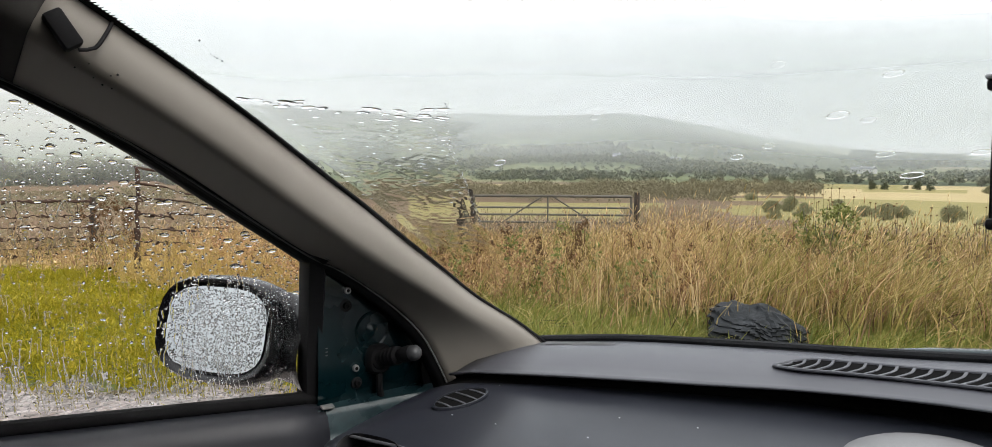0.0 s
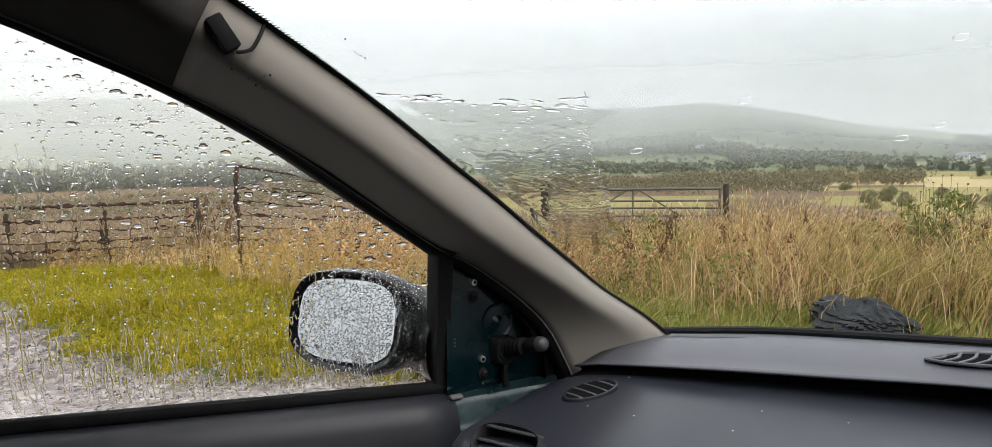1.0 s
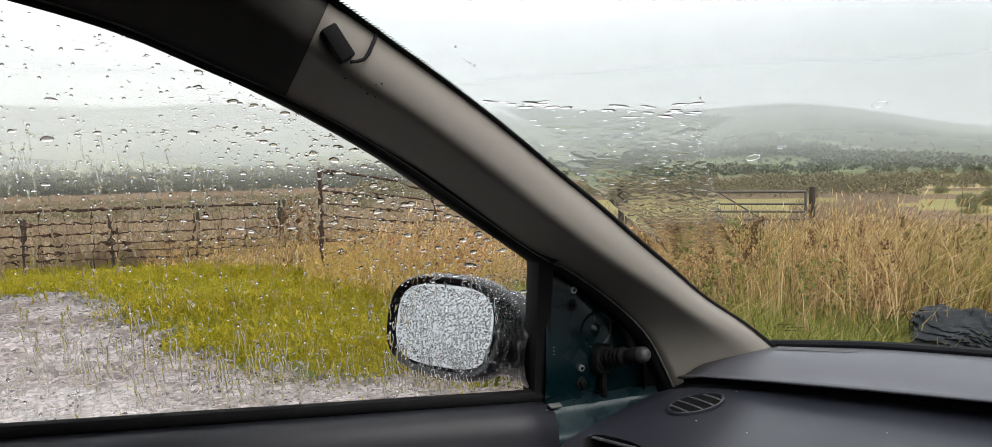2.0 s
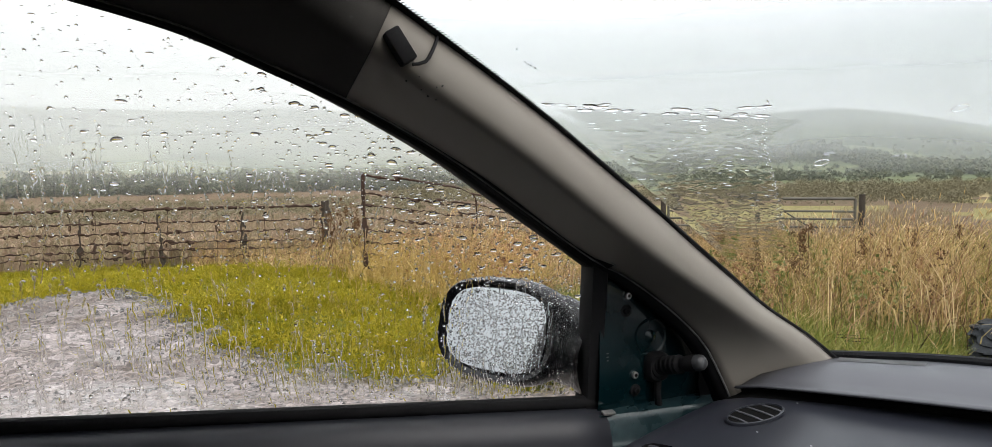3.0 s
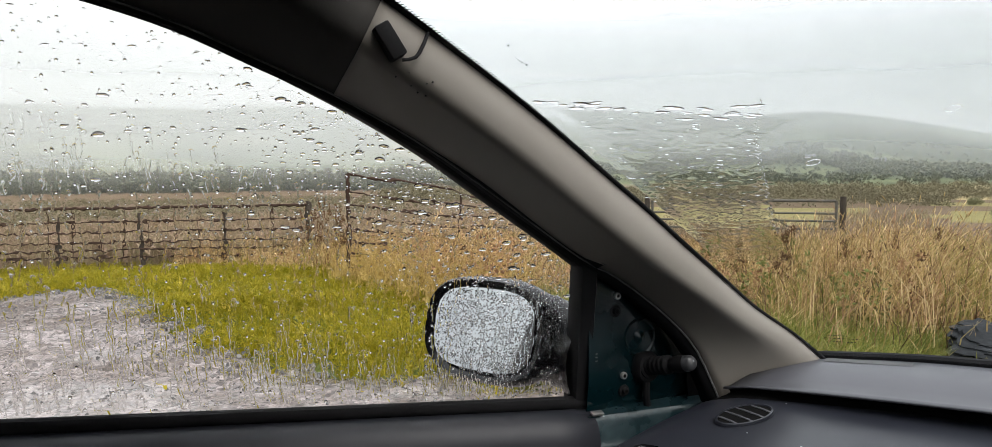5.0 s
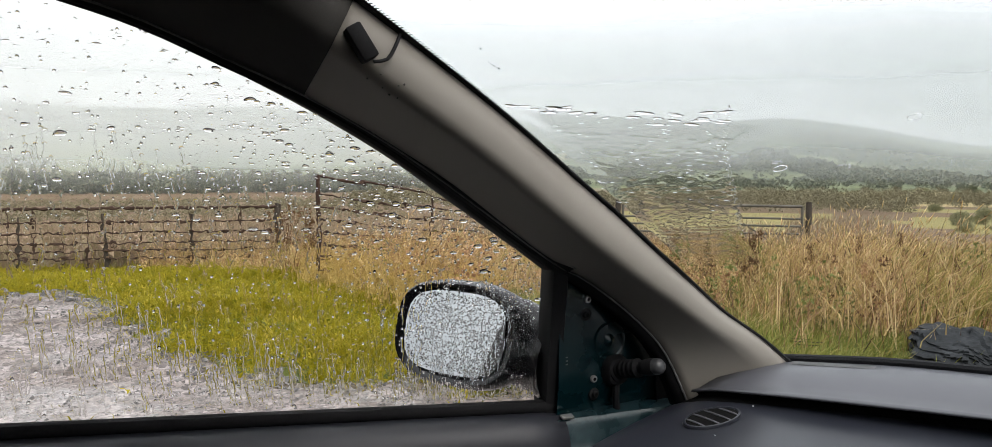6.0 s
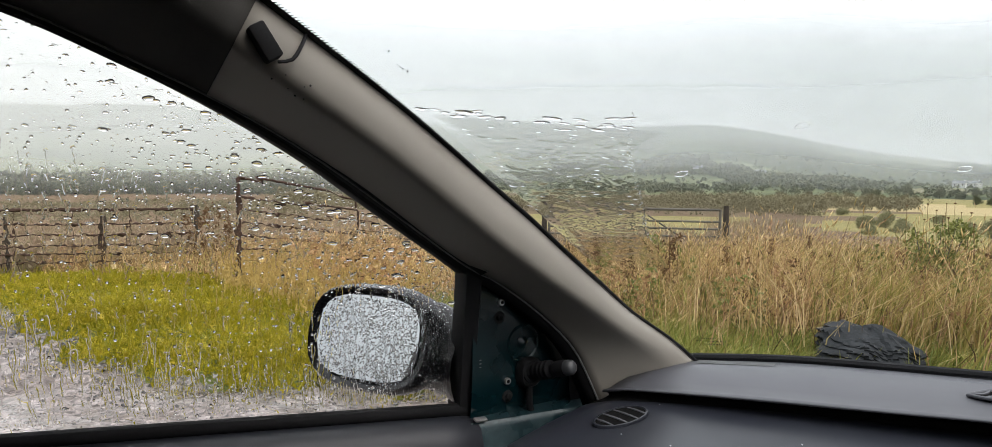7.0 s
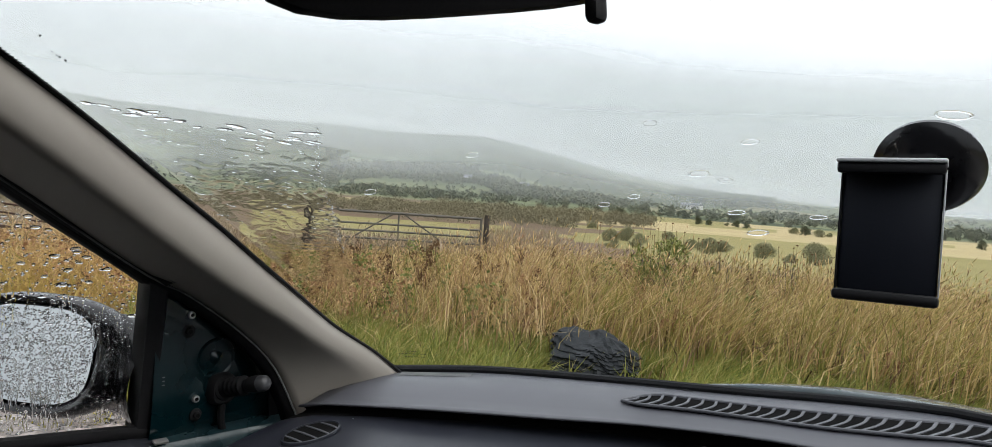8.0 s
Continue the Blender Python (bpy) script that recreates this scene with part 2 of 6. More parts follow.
def hill_mat():
    """Far slopes parcelled into small fields of differing green, olive and straw, under rough dark moor."""
    m = mat("hill_pasture", ((0.030, 0.036, 0.022), (0.055, 0.062, 0.034), (0.042, 0.040, 0.030)), None, 0.006, 0.95, fine=0.05, spec=0.05)
    n, l = m.node_tree.nodes, m.node_tree.links
    p = n["Principled BSDF"]
    rough = p.inputs["Base Color"].links[0].from_socket
    co, warp, bend = n.new("ShaderNodeTexCoord"), n.new("ShaderNodeTexNoise"), n.new("ShaderNodeVectorMath")
    warp.inputs["Scale"].default_value = 0.006
    bend.operation = "MULTIPLY_ADD"
    bend.inputs[1].default_value = (60, 60, 0)
    l.new(co.outputs["Object"], warp.inputs["Vector"])
    l.new(warp.outputs["Color"], bend.inputs[0])
    l.new(co.outputs["Object"], bend.inputs[2])
    cell, val, ramp = n.new("ShaderNodeTexVoronoi"), n.new("ShaderNodeSeparateColor"), n.new("ShaderNodeValToRGB")
    cell.inputs["Scale"].default_value = 0.0095
    l.new(bend.outputs[0], cell.inputs["Vector"])
    l.new(cell.outputs["Color"], val.inputs["Color"])
    els = ramp.color_ramp
    els.interpolation = "CONSTANT"
    for at, c in ((0.0, (0.040, 0.050, 0.028)), (0.22, (0.085, 0.10, 0.052)), (0.45, (0.115, 0.128, 0.066)), (0.66, (0.058, 0.066, 0.036)), (0.84, (0.15, 0.14, 0.08))):
        e = els.elements[0] if at == 0 else els.elements.new(at)
        e.color = (*c, 1)
    els.elements.remove(els.elements[-1])
    l.new(val.outputs[0], ramp.inputs["Fac"])
    sep, high, mx = n.new("ShaderNodeSeparateXYZ"), n.new("ShaderNodeMapRange"), n.new("ShaderNodeMix")
    l.new(co.outputs["Object"], sep.inputs[0])
    for key, v in zip(("From Min", "From Max"), (18.0, 75.0)):
        high.inputs[key].default_value = v
    l.new(sep.outputs["Z"], high.inputs["Value"])
    mx.data_type = "RGBA"
    l.new(high.outputs[0], mx.inputs["Factor"])
    l.new(ramp.outputs["Color"], mx.inputs["A"])
    l.new(rough, mx.inputs["B"])
    l.new(mx.outputs["Result"], p.inputs["Base Color"])
    return m


M_HILL = hill_mat()
M_GRASS = mat("green_grass", ((0.080, 0.090, 0.005), (0.205, 0.190, 0.008), (0.35, 0.288, 0.014), (0.51, 0.38, 0.07)), None, 0.9, 0.6, fine=6, island=0.55, translucent=0.35, spec=0.25)
M_TALL = mat("dry_grass", ((0.14, 0.13, 0.036), (0.35, 0.232, 0.088), (0.57, 0.395, 0.165), (0.78, 0.60, 0.325), (0.43, 0.245, 0.135), (0.10, 0.056, 0.032)), None, 1.3, 0.7, fine=5, island=0.5, translucent=0.3, spec=0.2, span=(0.22, 0.80))
M_LUSH = mat("lush_grass", ((0.085, 0.11, 0.022), (0.16, 0.185, 0.035), (0.28, 0.28, 0.065), (0.48, 0.38, 0.15)), None, 1.1, 0.55, fine=6, island=0.6, translucent=0.35, spec=0.25)
M_MOORTUFT = mat("brown_rush", ((0.19, 0.135, 0.098), (0.32, 0.23, 0.165), (0.22, 0.19, 0.11), (0.42, 0.31, 0.22)), None, 0.3, 0.8, fine=3, island=0.6, translucent=0.2, spec=0.2)
M_LEAF = mat("leaf_green", ((0.060, 0.068, 0.040), (0.090, 0.102, 0.055), (0.13, 0.138, 0.074)), None, 0.8, 0.65, fine=4, island=0.6, translucent=0.2, spec=0.25)
M_PINE = mat("pine_needles", ((0.078, 0.088, 0.050), (0.115, 0.125, 0.070), (0.155, 0.16, 0.092)), None, 0.8, 0.7, fine=4, island=0.6, translucent=0.2, spec=0.15)
M_GREENTALL = mat("green_dry_grass", ((0.12, 0.135, 0.03), (0.24, 0.225, 0.055), (0.39, 0.31, 0.10), (0.58, 0.44, 0.20)), None, 0.9, 0.7, fine=5, island=0.6, translucent=0.3, spec=0.2)
M_SCRUB = mat("scrub_leaf", ((0.11, 0.10, 0.062), (0.165, 0.148, 0.092), (0.225, 0.195, 0.125)), None, 0.06, 0.85, fine=0.5, island=0.6, translucent=0.2, spec=0.15)
M_PALE = mat("bleached_grass", ((0.30, 0.20, 0.055), (0.48, 0.34, 0.11), (0.66, 0.50, 0.21)), None, 1.2, 0.7, fine=6, island=0.6, translucent=0.35, spec=0.2)
M_BUSH = mat("bush_leaf", ((0.15, 0.155, 0.085), (0.22, 0.215, 0.12), (0.29, 0.275, 0.155)), None, 0.8, 0.7, fine=4, island=0.6, translucent=0.3, spec=0.2)
M_SHRUB = mat("shrub_leaf", ((0.075, 0.095, 0.022), (0.145, 0.165, 0.04), (0.25, 0.25, 0.075)), None, 3, 0.5, fine=20, island=0.6, translucent=0.35, spec=0.3)
M_RUSSET = mat("russet_grass", ((0.12, 0.060, 0.032), (0.27, 0.145, 0.075), (0.42, 0.25, 0.13), (0.55, 0.37, 0.20)), None, 1.0, 0.75, fine=6, island=0.6, translucent=0.3, spec=0.15)
M_DEAD = mat("dead_stem", ((0.055, 0.030, 0.018), (0.12, 0.070, 0.040), (0.21, 0.13, 0.075)), None, 2, 0.8, fine=12, island=0.6, spec=0.15)
M_DOCK = mat("dock_seed", (0.075, 0.042, 0.020), (0.14, 0.082, 0.040), 4, 0.9, fine=30, island=0.5, spec=0.08)
M_BARK = mat("bark", (0.05, 0.042, 0.034), (0.10, 0.085, 0.07), 3, 0.9, bump=0.02, fine=20)
M_POST = mat("weathered_timber", (0.035, 0.029, 0.024), (0.075, 0.062, 0.05), 6, 0.9, bump=0.004, fine=50, stretch=(1, 1, 0.15), spec=0.1)
M_GALV = mat("galvanised_rust", (0.07, 0.065, 0.055), (0.13, 0.12, 0.10), 5, 0.75, bump=0.001, fine=60, spec=0.2)
M_RUST = mat("rusty_rail", (0.030, 0.019, 0.014), (0.066, 0.041, 0.030), 7, 0.85, bump=0.001, fine=60, spec=0.1)
M_SLATE = mat("wet_slate", (0.006, 0.007, 0.008), (0.042, 0.045, 0.048), 12, 0.8, spec=0.12, bump=0.012, fine=38, stretch=(1, 1, 4.0), rough_var=0.12)


# ---- mesh helpers ----
def thing(name, at, label, category, group="", kind=""):
    ob = new(name)
    ob.empty_display_size = 0.1
    ob.location = at
    return tagged(ob, label, category, group, kind)


def as_mesh(name, source, smooth=True):
    me = bpy.data.meshes.new(name)
    if isinstance(source, bmesh.types.BMesh):
        source.to_mesh(me)
        source.free()
    else:
        me.from_pydata(*source)
    if smooth:
        me.polygons.foreach_set("use_smooth", [True] * len(me.polygons))
    return me


def world_of(ob):
    m = Matrix.Translation(ob.location)
    return m if ob.parent is None else world_of(ob.parent) @ ob.matrix_parent_inverse @ m


def part(name, source, material, parent, label="", smooth=True, sharp=40):
    """One mesh, given in world places, as a part of a thing or of a part."""
    me = source if isinstance(source, bpy.types.Mesh) else as_mesh(name, source, smooth)
    if not me.materials:
        me.materials.append(material)
    if smooth and sharp:
        me.set_sharp_from_angle(angle=radians(sharp))
    ob = new(name, me)
    ob.parent = parent
    ob.matrix_parent_inverse = world_of(parent).inverted()
    return tagged(ob, label)


def single(name, source, material, label, category, group="", kind="", smooth=True, sharp=40):
    me = source if isinstance(source, bpy.types.Mesh) else as_mesh(name, source, smooth)
    if not me.materials:
        me.materials.append(material)
    if smooth and sharp:
        me.set_sharp_from_angle(angle=radians(sharp))
    return tagged(new(name, me), label, category, group, kind)


def bm_of():
    return bmesh.new()


def box(bm, m, size, bevel=0.0, seg=2):
    """A bevelled block of that size, centred on m."""
    r = bmesh.ops.create_cube(bm, size=1.0, matrix=m @ Matrix.Diagonal((*size, 1)))
    if bevel:
        es = list({e for v in r["verts"] for e in v.link_edges})
        bmesh.ops.bevel(bm, geom=es, offset=bevel, segments=seg, profile=0.5, affect="EDGES")
    return bm


def block(at, size, bevel=0.002, turn=(0, 0, 0), seg=2):
    return box(bm_of(), pose(*at, *turn), size, bevel, seg)


def tube(points, radius, sides=10, bm=None, caps=True, taper=1.0, oval=1.0):
    """A round bar along points; taper scales its end."""
    bm = bm or bm_of()
    pts = [Vector(p) for p in points]
    rings = []
    side = None
    for i, p in enumerate(pts):
        d = (pts[min(i + 1, len(pts) - 1)] - pts[max(i - 1, 0)]).normalized()
        if side is None:
            side = d.orthogonal().normalized()
        side = (side - d * side.dot(d)).normalized()
        up = d.cross(side)
        k = (radius[i] if isinstance(radius, (list, tuple)) else radius * (1 + (taper - 1) * i / max(1, len(pts) - 1)))
        rings.append([bm.verts.new(p + (side * math.cos(a) + up * math.sin(a) * oval) * k) for a in (2 * math.pi * j / sides for j in range(sides))])
    for a, b in zip(rings, rings[1:]):
        for j in range(sides):
            bm.faces.new((a[j], a[(j + 1) % sides], b[(j + 1) % sides], b[j]))
    if caps:
        bm.faces.new(rings[0][::-1])
        bm.faces.new(rings[-1])
    return bm


def sheet(rows, thick=0.0, closed=False, bm=None):
    """A skin over rows of points; thick gives it depth."""
    bm = bm or bm_of()
    vs = [[bm.verts.new(p) for p in r] for r in rows]
    made = []
    for a, b in zip(vs, vs[1:]):
        n = len(a)
        for j in range(n if closed else n - 1):
            made.append(bm.faces.new((a[j], a[(j + 1) % n], b[(j + 1) % n], b[j])))
    if thick:
        bmesh.ops.recalc_face_normals(bm, faces=bm.faces)
        bmesh.ops.solidify(bm, geom=bm.faces[:], thickness=thick)
        bmesh.ops.recalc_face_normals(bm, faces=bm.faces)
    return bm


def curve_through(points, n):
    """n points, evenly spread, on a smooth line through the given ones."""
    p = np.array(points, float)
    d = np.r_[0, np.cumsum(np.linalg.norm(np.diff(p, axis=0), axis=1))]
    pad = np.vstack([2 * p[0] - p[1], p, 2 * p[-1] - p[-2]])
    out = []
    for s in np.linspace(0, d[-1], n):
        i = min(int(np.searchsorted(d, s, "right")) - 1, len(p) - 2)
        u = (s - d[i]) / (d[i + 1] - d[i])
        a, b, c, e = pad[i:i + 4]
        out.append(0.5 * (2 * b + (c - a) * u + (2 * a - 5 * b + 4 * c - e) * u * u + (3 * b - a - 3 * c + e) * u ** 3))
    return np.array(out)


def ring_profile(c, ex, ey, ez, w, h, stations, power=2.6, sides=28):
    """Rounded-rectangle rings (depth, scale) stacked along ez."""
    rows = []
    for depth, k in stations:
        r = []
        for j in range(sides):
            a = 2 * math.pi * j / sides
            ca, sa = math.cos(a), math.sin(a)
            q = (abs(ca) ** power + abs(sa) ** power) ** (-1 / power)
            r.append(Vector(c) + Vector(ex) * (ca * q * w / 2 * k) + Vector(ey) * (sa * q * h / 2 * k) + Vector(ez) * depth)
        rows.append(r)
    bm = sheet(rows, closed=True)
    bm.verts.ensure_lookup_table()
    bm.faces.new([bm.verts[j] for j in range(sides)][::-1])
    n = len(bm.verts)
    bm.faces.new([bm.verts[n - sides + j] for j in range(sides)])
    return bm


# ---- car ----
car = thing("car", (-0.2, 0.2, 0.0), "small teal car seen from inside, parked on wet gravel", "car")

# edge of the screen along the pillar, from its foot up, and the pillar's edge along the door
E_PTS = [(-0.940, 0.735, 0.890), (-0.936, 0.694, 0.920), (-0.930, 0.640, 0.958), (-0.921, 0.555, 1.010), (-0.912, 0.483, 1.065), (-0.904, 0.418, 1.114), (-0.897, 0.355, 1.163), (-0.891, 0.296, 1.206), (-0.882, 0.202, 1.276), (-0.875, 0.125, 1.329), (-0.868, 0.055, 1.374), (-0.862, -0.008, 1.414), (-0.853, -0.09, 1.466), (-0.842, -0.19, 1.522)]
I_PTS = [(-0.962, 0.548, 0.80), (-0.964, 0.532, 0.853), (-0.967, 0.514, 0.895), (-0.971, 0.482, 0.952), (-0.979, 0.424, 1.009), (-0.988, 0.355, 1.06), (-0.988, 0.296, 1.092), (-0.978, 0.102, 1.228), (-0.974, -0.027, 1.303), (-0.971, -0.144, 1.356), (-0.970, -0.252, 1.401), (-0.970, -0.40, 1.442)]
edge, inner = curve_through(E_PTS, 49), curve_through(I_PTS, 49)
middle_x = -0.2


def inner_at(i):
    """The door-side edge opposite a place on the screen edge; the trim's upper end is cut on the slant."""
    k = i * 33 / 39 if i <= 39 else 33 + (i - 39) * 15 / 9
    j = min(int(k), 47)
    return Vector(inner[j]).lerp(Vector(inner[j + 1]), k - j)


def pillar_hump(u):
    """The trim stands up a little at the screen, lies almost flat, then rolls away towards the door."""
    return 0.068 * math.sin(0.5 * math.pi * min(1.0, u / 0.28)) * (1 - u ** 1.05)


def pillar_rows(i0, i1):
    rows = []
    for i in range(i0, i1):
        e, q = Vector(edge[i]), inner_at(i)
        along = Vector(edge[min(i + 1, 48)] - edge[max(i - 1, 0)]).normalized()
        out = (q - e).cross(along).normalized()
        out = out if out.x > 0 else -out
        r = [e + Vector((-0.008, 0.003, -0.004)), e]
        for j in range(1, 12):
            u = j / 12
            hump = pillar_hump(u) * min(1.0, 0.2 + 0.04 * i)
            r.append(e.lerp(q, u) + out * hump)
        r += [q, q + Vector((-0.030, 0.006, -0.006))]
        rows.append(r)
    return rows


seam = 40
pillar = part("pillar_trim", sheet(pillar_rows(0, seam), 0.0025), M_TRIM, car, "beige-grey plastic trim of the windscreen pillar", sharp=0)
part("headlining_edge", sheet([[p + Vector((-0.004, 0, 0.001)) for p in r] for r in pillar_rows(seam - 1, 49)], 0.0025), M_LINING, car, "darker cloth lining above the pillar trim", sharp=0)

part("door_seal", tube([tuple(Vector(p) + Vector((-0.018, -0.003, 0.001))) for p in inner[2:]], 0.0100, 8), M_RUBBER, car, "black rubber seal between door and pillar")
# the seal's edge highlight, modelled as a thin grey tube
part("seal_lip", tube([tuple(Vector(p) + Vector((0.001, -0.003, -0.001))) for p in inner[2:]], 0.0014, 6), M_LABEL, car, "thin grey line along the door seal standing in for its highlight")
# black strip added where the metal falls into shade beside the trim
band = []
for i in range(2, 47):
    if inner[i][1] > 0.26:
        t = inner[i + 1] - inner[i - 1]
        k = np.hypot(t[1], t[2])
        inward = np.array([0.0, -abs(t[2]) / k, -abs(t[1]) / k])
        w = 0.012 * min(1.0, (inner[i][1] - 0.26) / 0.08 + 0.2)
        band.append([inner[i] + np.array([-0.006, 0.004, 0.003]), inner[i] + np.array([-0.004, 0, 0]) + inward * w * 0.4, inner[i] + np.array([-0.012, 0, 0]) + inward * w, inner[i] + np.array([-0.036, 0, 0]) + inward * w])
part("door_gap_seal", sheet(band, 0.002), M_RUBBER, car, "black strip along the pillar edge standing in for shade", sharp=0)
part("screen_seal", tube([tuple(Vector(p) + Vector((-0.001, 0.003, -0.001))) for p in edge[1:46]], 0.0030, 8), M_RUBBER, car, "black rubber edge of the windscreen")
# clip of a missing blind on the pillar, with its wire
clip_c = Vector((-0.846, -0.006, 1.362))
clip = part("pillar_clip", block(clip_c, (0.019, 0.020, 0.042), 0.003, (31, -6, 4)), M_RUBBER, pillar, "small black plastic clip with a wire")
part("clip_wire", tube(curve_through([clip_c + Vector((0.002, 0.014, -0.020)), clip_c + Vector((0.0, 0.030, -0.016)), clip_c + Vector((-0.008, 0.042, 0.002)), clip_c + Vector((-0.022, 0.052, 0.022))], 9), 0.0022, 6), M_RUBBER, pillar)
rng = random.Random(4)
for _ in range(7):
    u, v = rng.uniform(0.15, 0.34), rng.randint(35, 38)
    spot = Vector(edge[v]).lerp(inner_at(v), u)
    along = Vector(edge[v + 1] - edge[v - 1]).normalized()
    out = (inner_at(v) - Vector(edge[v])).cross(along).normalized()
    out = out if out.x > 0 else -out
    spot += out * (pillar_hump(u) + 0.0006) + along * rng.uniform(-0.008, 0.008)
    bm = bm_of()
    bmesh.ops.create_icosphere(bm, subdivisions=1, radius=rng.uniform(0.0007, 0.0015), matrix=Matrix.Translation(spot))
    part("trim_speck", bm, M_BLACK, pillar)

# windscreen
BASE = curve_through([(-0.985, 0.72, 0.905), (-0.936, 0.735, 0.916), (-0.835, 0.832, 0.925), (-0.703, 0.905, 0.935), (-0.58, 0.958, 0.945), (-0.452, 0.998, 0.958), (-0.30, 1.04, 0.976), (-0.17, 1.075, 0.985), (0.0, 1.06, 0.982), (0.16, 1.0, 0.97), (0.32, 0.90, 0.945), (0.44, 0.83, 0.925), (0.536, 0.735, 0.916), (0.575, 0.70, 0.905)], 41)


def screen_point(s, u):
    """A place on the windscreen: s from its foot to its top, u from its left edge to its right."""
    i = s * 48
    k = min(int(i), 47)
    e = edge[k] + (edge[k + 1] - edge[k]) * (i - k)
    right = np.array([2 * middle_x - e[0], e[1], e[2]])
    p = e + (right - e) * u
    j = u * 36 + 2
    kb = min(int(j), 39)
    b = BASE[kb] + (BASE[kb + 1] - BASE[kb]) * (j - kb)
    bulge = b - (np.array(BASE[2]) + (np.array(BASE[38]) - np.array(BASE[2])) * u)
    fade = (1 - s) ** 1.1
    top = np.array([0, 0.34, 0.02]) * (1 - (2 * u - 1) ** 2)
    return p + np.array([0, bulge[1], bulge[2]]) * fade + top * (1 - fade)


windscreen = part("windscreen", sheet([[screen_point(s / 24, u / 30) for u in range(31)] for s in range(25)], 0.004), M_SCREEN, car, "raked windscreen with rain on it", sharp=0)
windscreen.visible_shadow = False


def frit_rows(lift):
    rows = []
    for i in range(49):
        s = i / 48
        width = float(np.interp(s, [0.0, 0.2, 0.45, 0.8, 1.0], [0.004, 0.0025, 0.005, 0.014, 0.016]))
        a, b = Vector(screen_point(s, 0.0)), Vector(screen_point(s, 0.06))
        d = (b - a).normalized()
        rows.append([a - d * 0.004 + Vector((0, -lift, -lift)), a + d * width + Vector((0, -lift, -lift))])
    return rows


part("screen_border", sheet(frit_rows(0.003)), M_BLACK, windscreen, "black printed border of the windscreen", smooth=False)
bm = bm_of()
fine_edge = curve_through([r[1] for r in frit_rows(0.003)], 260)
deep = [Vector(r[1]) - Vector(r[0]) for r in frit_rows(0.003)]
for i in range(70, 259):
    a, b = Vector(fine_edge[i]), Vector(fine_edge[i + 1])
    d = deep[min(48, int(i / 259 * 48))].normalized()
    q = (b - a) * 0.5
    bm.faces.new([bm.verts.new(p) for p in (a - d * 0.0004, a + q - d * 0.0004, a + q * 0.75 + d * 0.0048, a + q * 0.3 + d * 0.0048)])
part("border_teeth", bm, M_BLACK, windscreen, "comb of fine black printed lines", smooth=False)
seal = tube([tuple(p + np.array([0, -0.012, 0.0])) for p in BASE], 0.0065, 8)
part("screen_seal", seal, M_RUBBER, windscreen, "black rubber lip along the foot of the glass")
# dark specks of dirt on the outside of the glass
for k, p in enumerate(((-0.8169, 0.1255, 1.3594), (-0.8254, 0.1387, 1.3466), (-0.8258, 0.1428, 1.3439), (-0.8253, 0.1457, 1.3424), (-0.8247, 0.1511, 1.3396))):
    bm = bm_of()
    bmesh.ops.create_icosphere(bm, subdivisions=1, radius=(0.0014, 0.0009, 0.0009, 0.0013, 0.0015)[k], matrix=Matrix.Translation(p))
    part("dirt_speck", bm, M_BLACK, windscreen)
# etched mark in the lower corner of the glass, unreadable
for k, (du, ds, w) in enumerate(((0.004, 0.0, 0.016), (0.0, -0.010, 0.026), (0.003, -0.020, 0.018))):
    a, b = Vector(screen_point(0.118 + ds, 0.026 + du)), Vector(screen_point(0.118 + ds, 0.026 + du + w))
    up = (Vector(screen_point(0.15, 0.08)) - Vector(screen_point(0.13, 0.08))).normalized()
    off = Vector((0, -0.004, -0.004))
    bm = bm_of()
    n = 9 - k
    for j in range(n):
        p, q = a.lerp(b, j / n) + off, a.lerp(b, (j + 0.62) / n) + off
        bm.faces.new([bm.verts.new(v) for v in (p, q, q + up * 0.0024, p + up * 0.0024)])
    part("glass_mark", bm, M_BLACK, windscreen, smooth=False)

# dashboard: an upper pad along the screen, a dark recess, and a lower shelf
LIP = curve_through([(-0.928, 0.508, 0.890), (-0.914, 0.523, 0.895), (-0.775, 0.632, 0.905), (-0.623, 0.739, 0.915), (-0.488, 0.826, 0.925), (-0.30, 0.868, 0.945), (-0.10, 0.885, 0.952), (0.15, 0.84, 0.945), (0.40, 0.68, 0.92), (0.56, 0.52, 0.895)], 41)
REC = curve_through([(-0.938, 0.485, 0.866), (-0.907, 0.518, 0.875), (-0.789, 0.643, 0.88), (-0.644, 0.763, 0.885), (-0.504, 0.857, 0.89), (-0.31, 0.895, 0.906), (-0.10, 0.92, 0.912), (0.15, 0.87, 0.906), (0.40, 0.71, 0.89), (0.56, 0.54, 0.868)], 41)
dash = part("dashboard", sheet([[BASE[i] + np.array([0, 0.03, -0.02]) for i in range(41)], [BASE[i] + np.array([0, -0.004, -0.009]) for i in range(41)]]
            + [[BASE[i] + (LIP[i] - BASE[i]) * u + np.array([0, 0, -0.006 + 0.012 * math.sin(math.pi * u)]) for i in range(41)] for u in (0.08, 0.2, 0.4, 0.6, 0.8, 0.92)]
            + [[LIP[i] + np.array([0, dy, dz]) for i in range(41)] for dy, dz in ((0.002, -0.001), (0.0, -0.004), (0.006, -0.006))], 0.002), M_DASH, car, "dark grey grained dashboard with a raised rear pad", sharp=0)

# the shade below the pad's lip is painted on as a near-black sheet
part("groove_shade", sheet([[LIP[i] + (REC[i] - LIP[i]) * u + np.array([0, 0.007 + 0.02 * math.sin(math.pi * u), -0.005 + 0.006 * u]) for i in range(41)] for u in np.linspace(0, 1, 6)]), M_WELL, dash, "near-black sheet under the pad, its shade painted in")

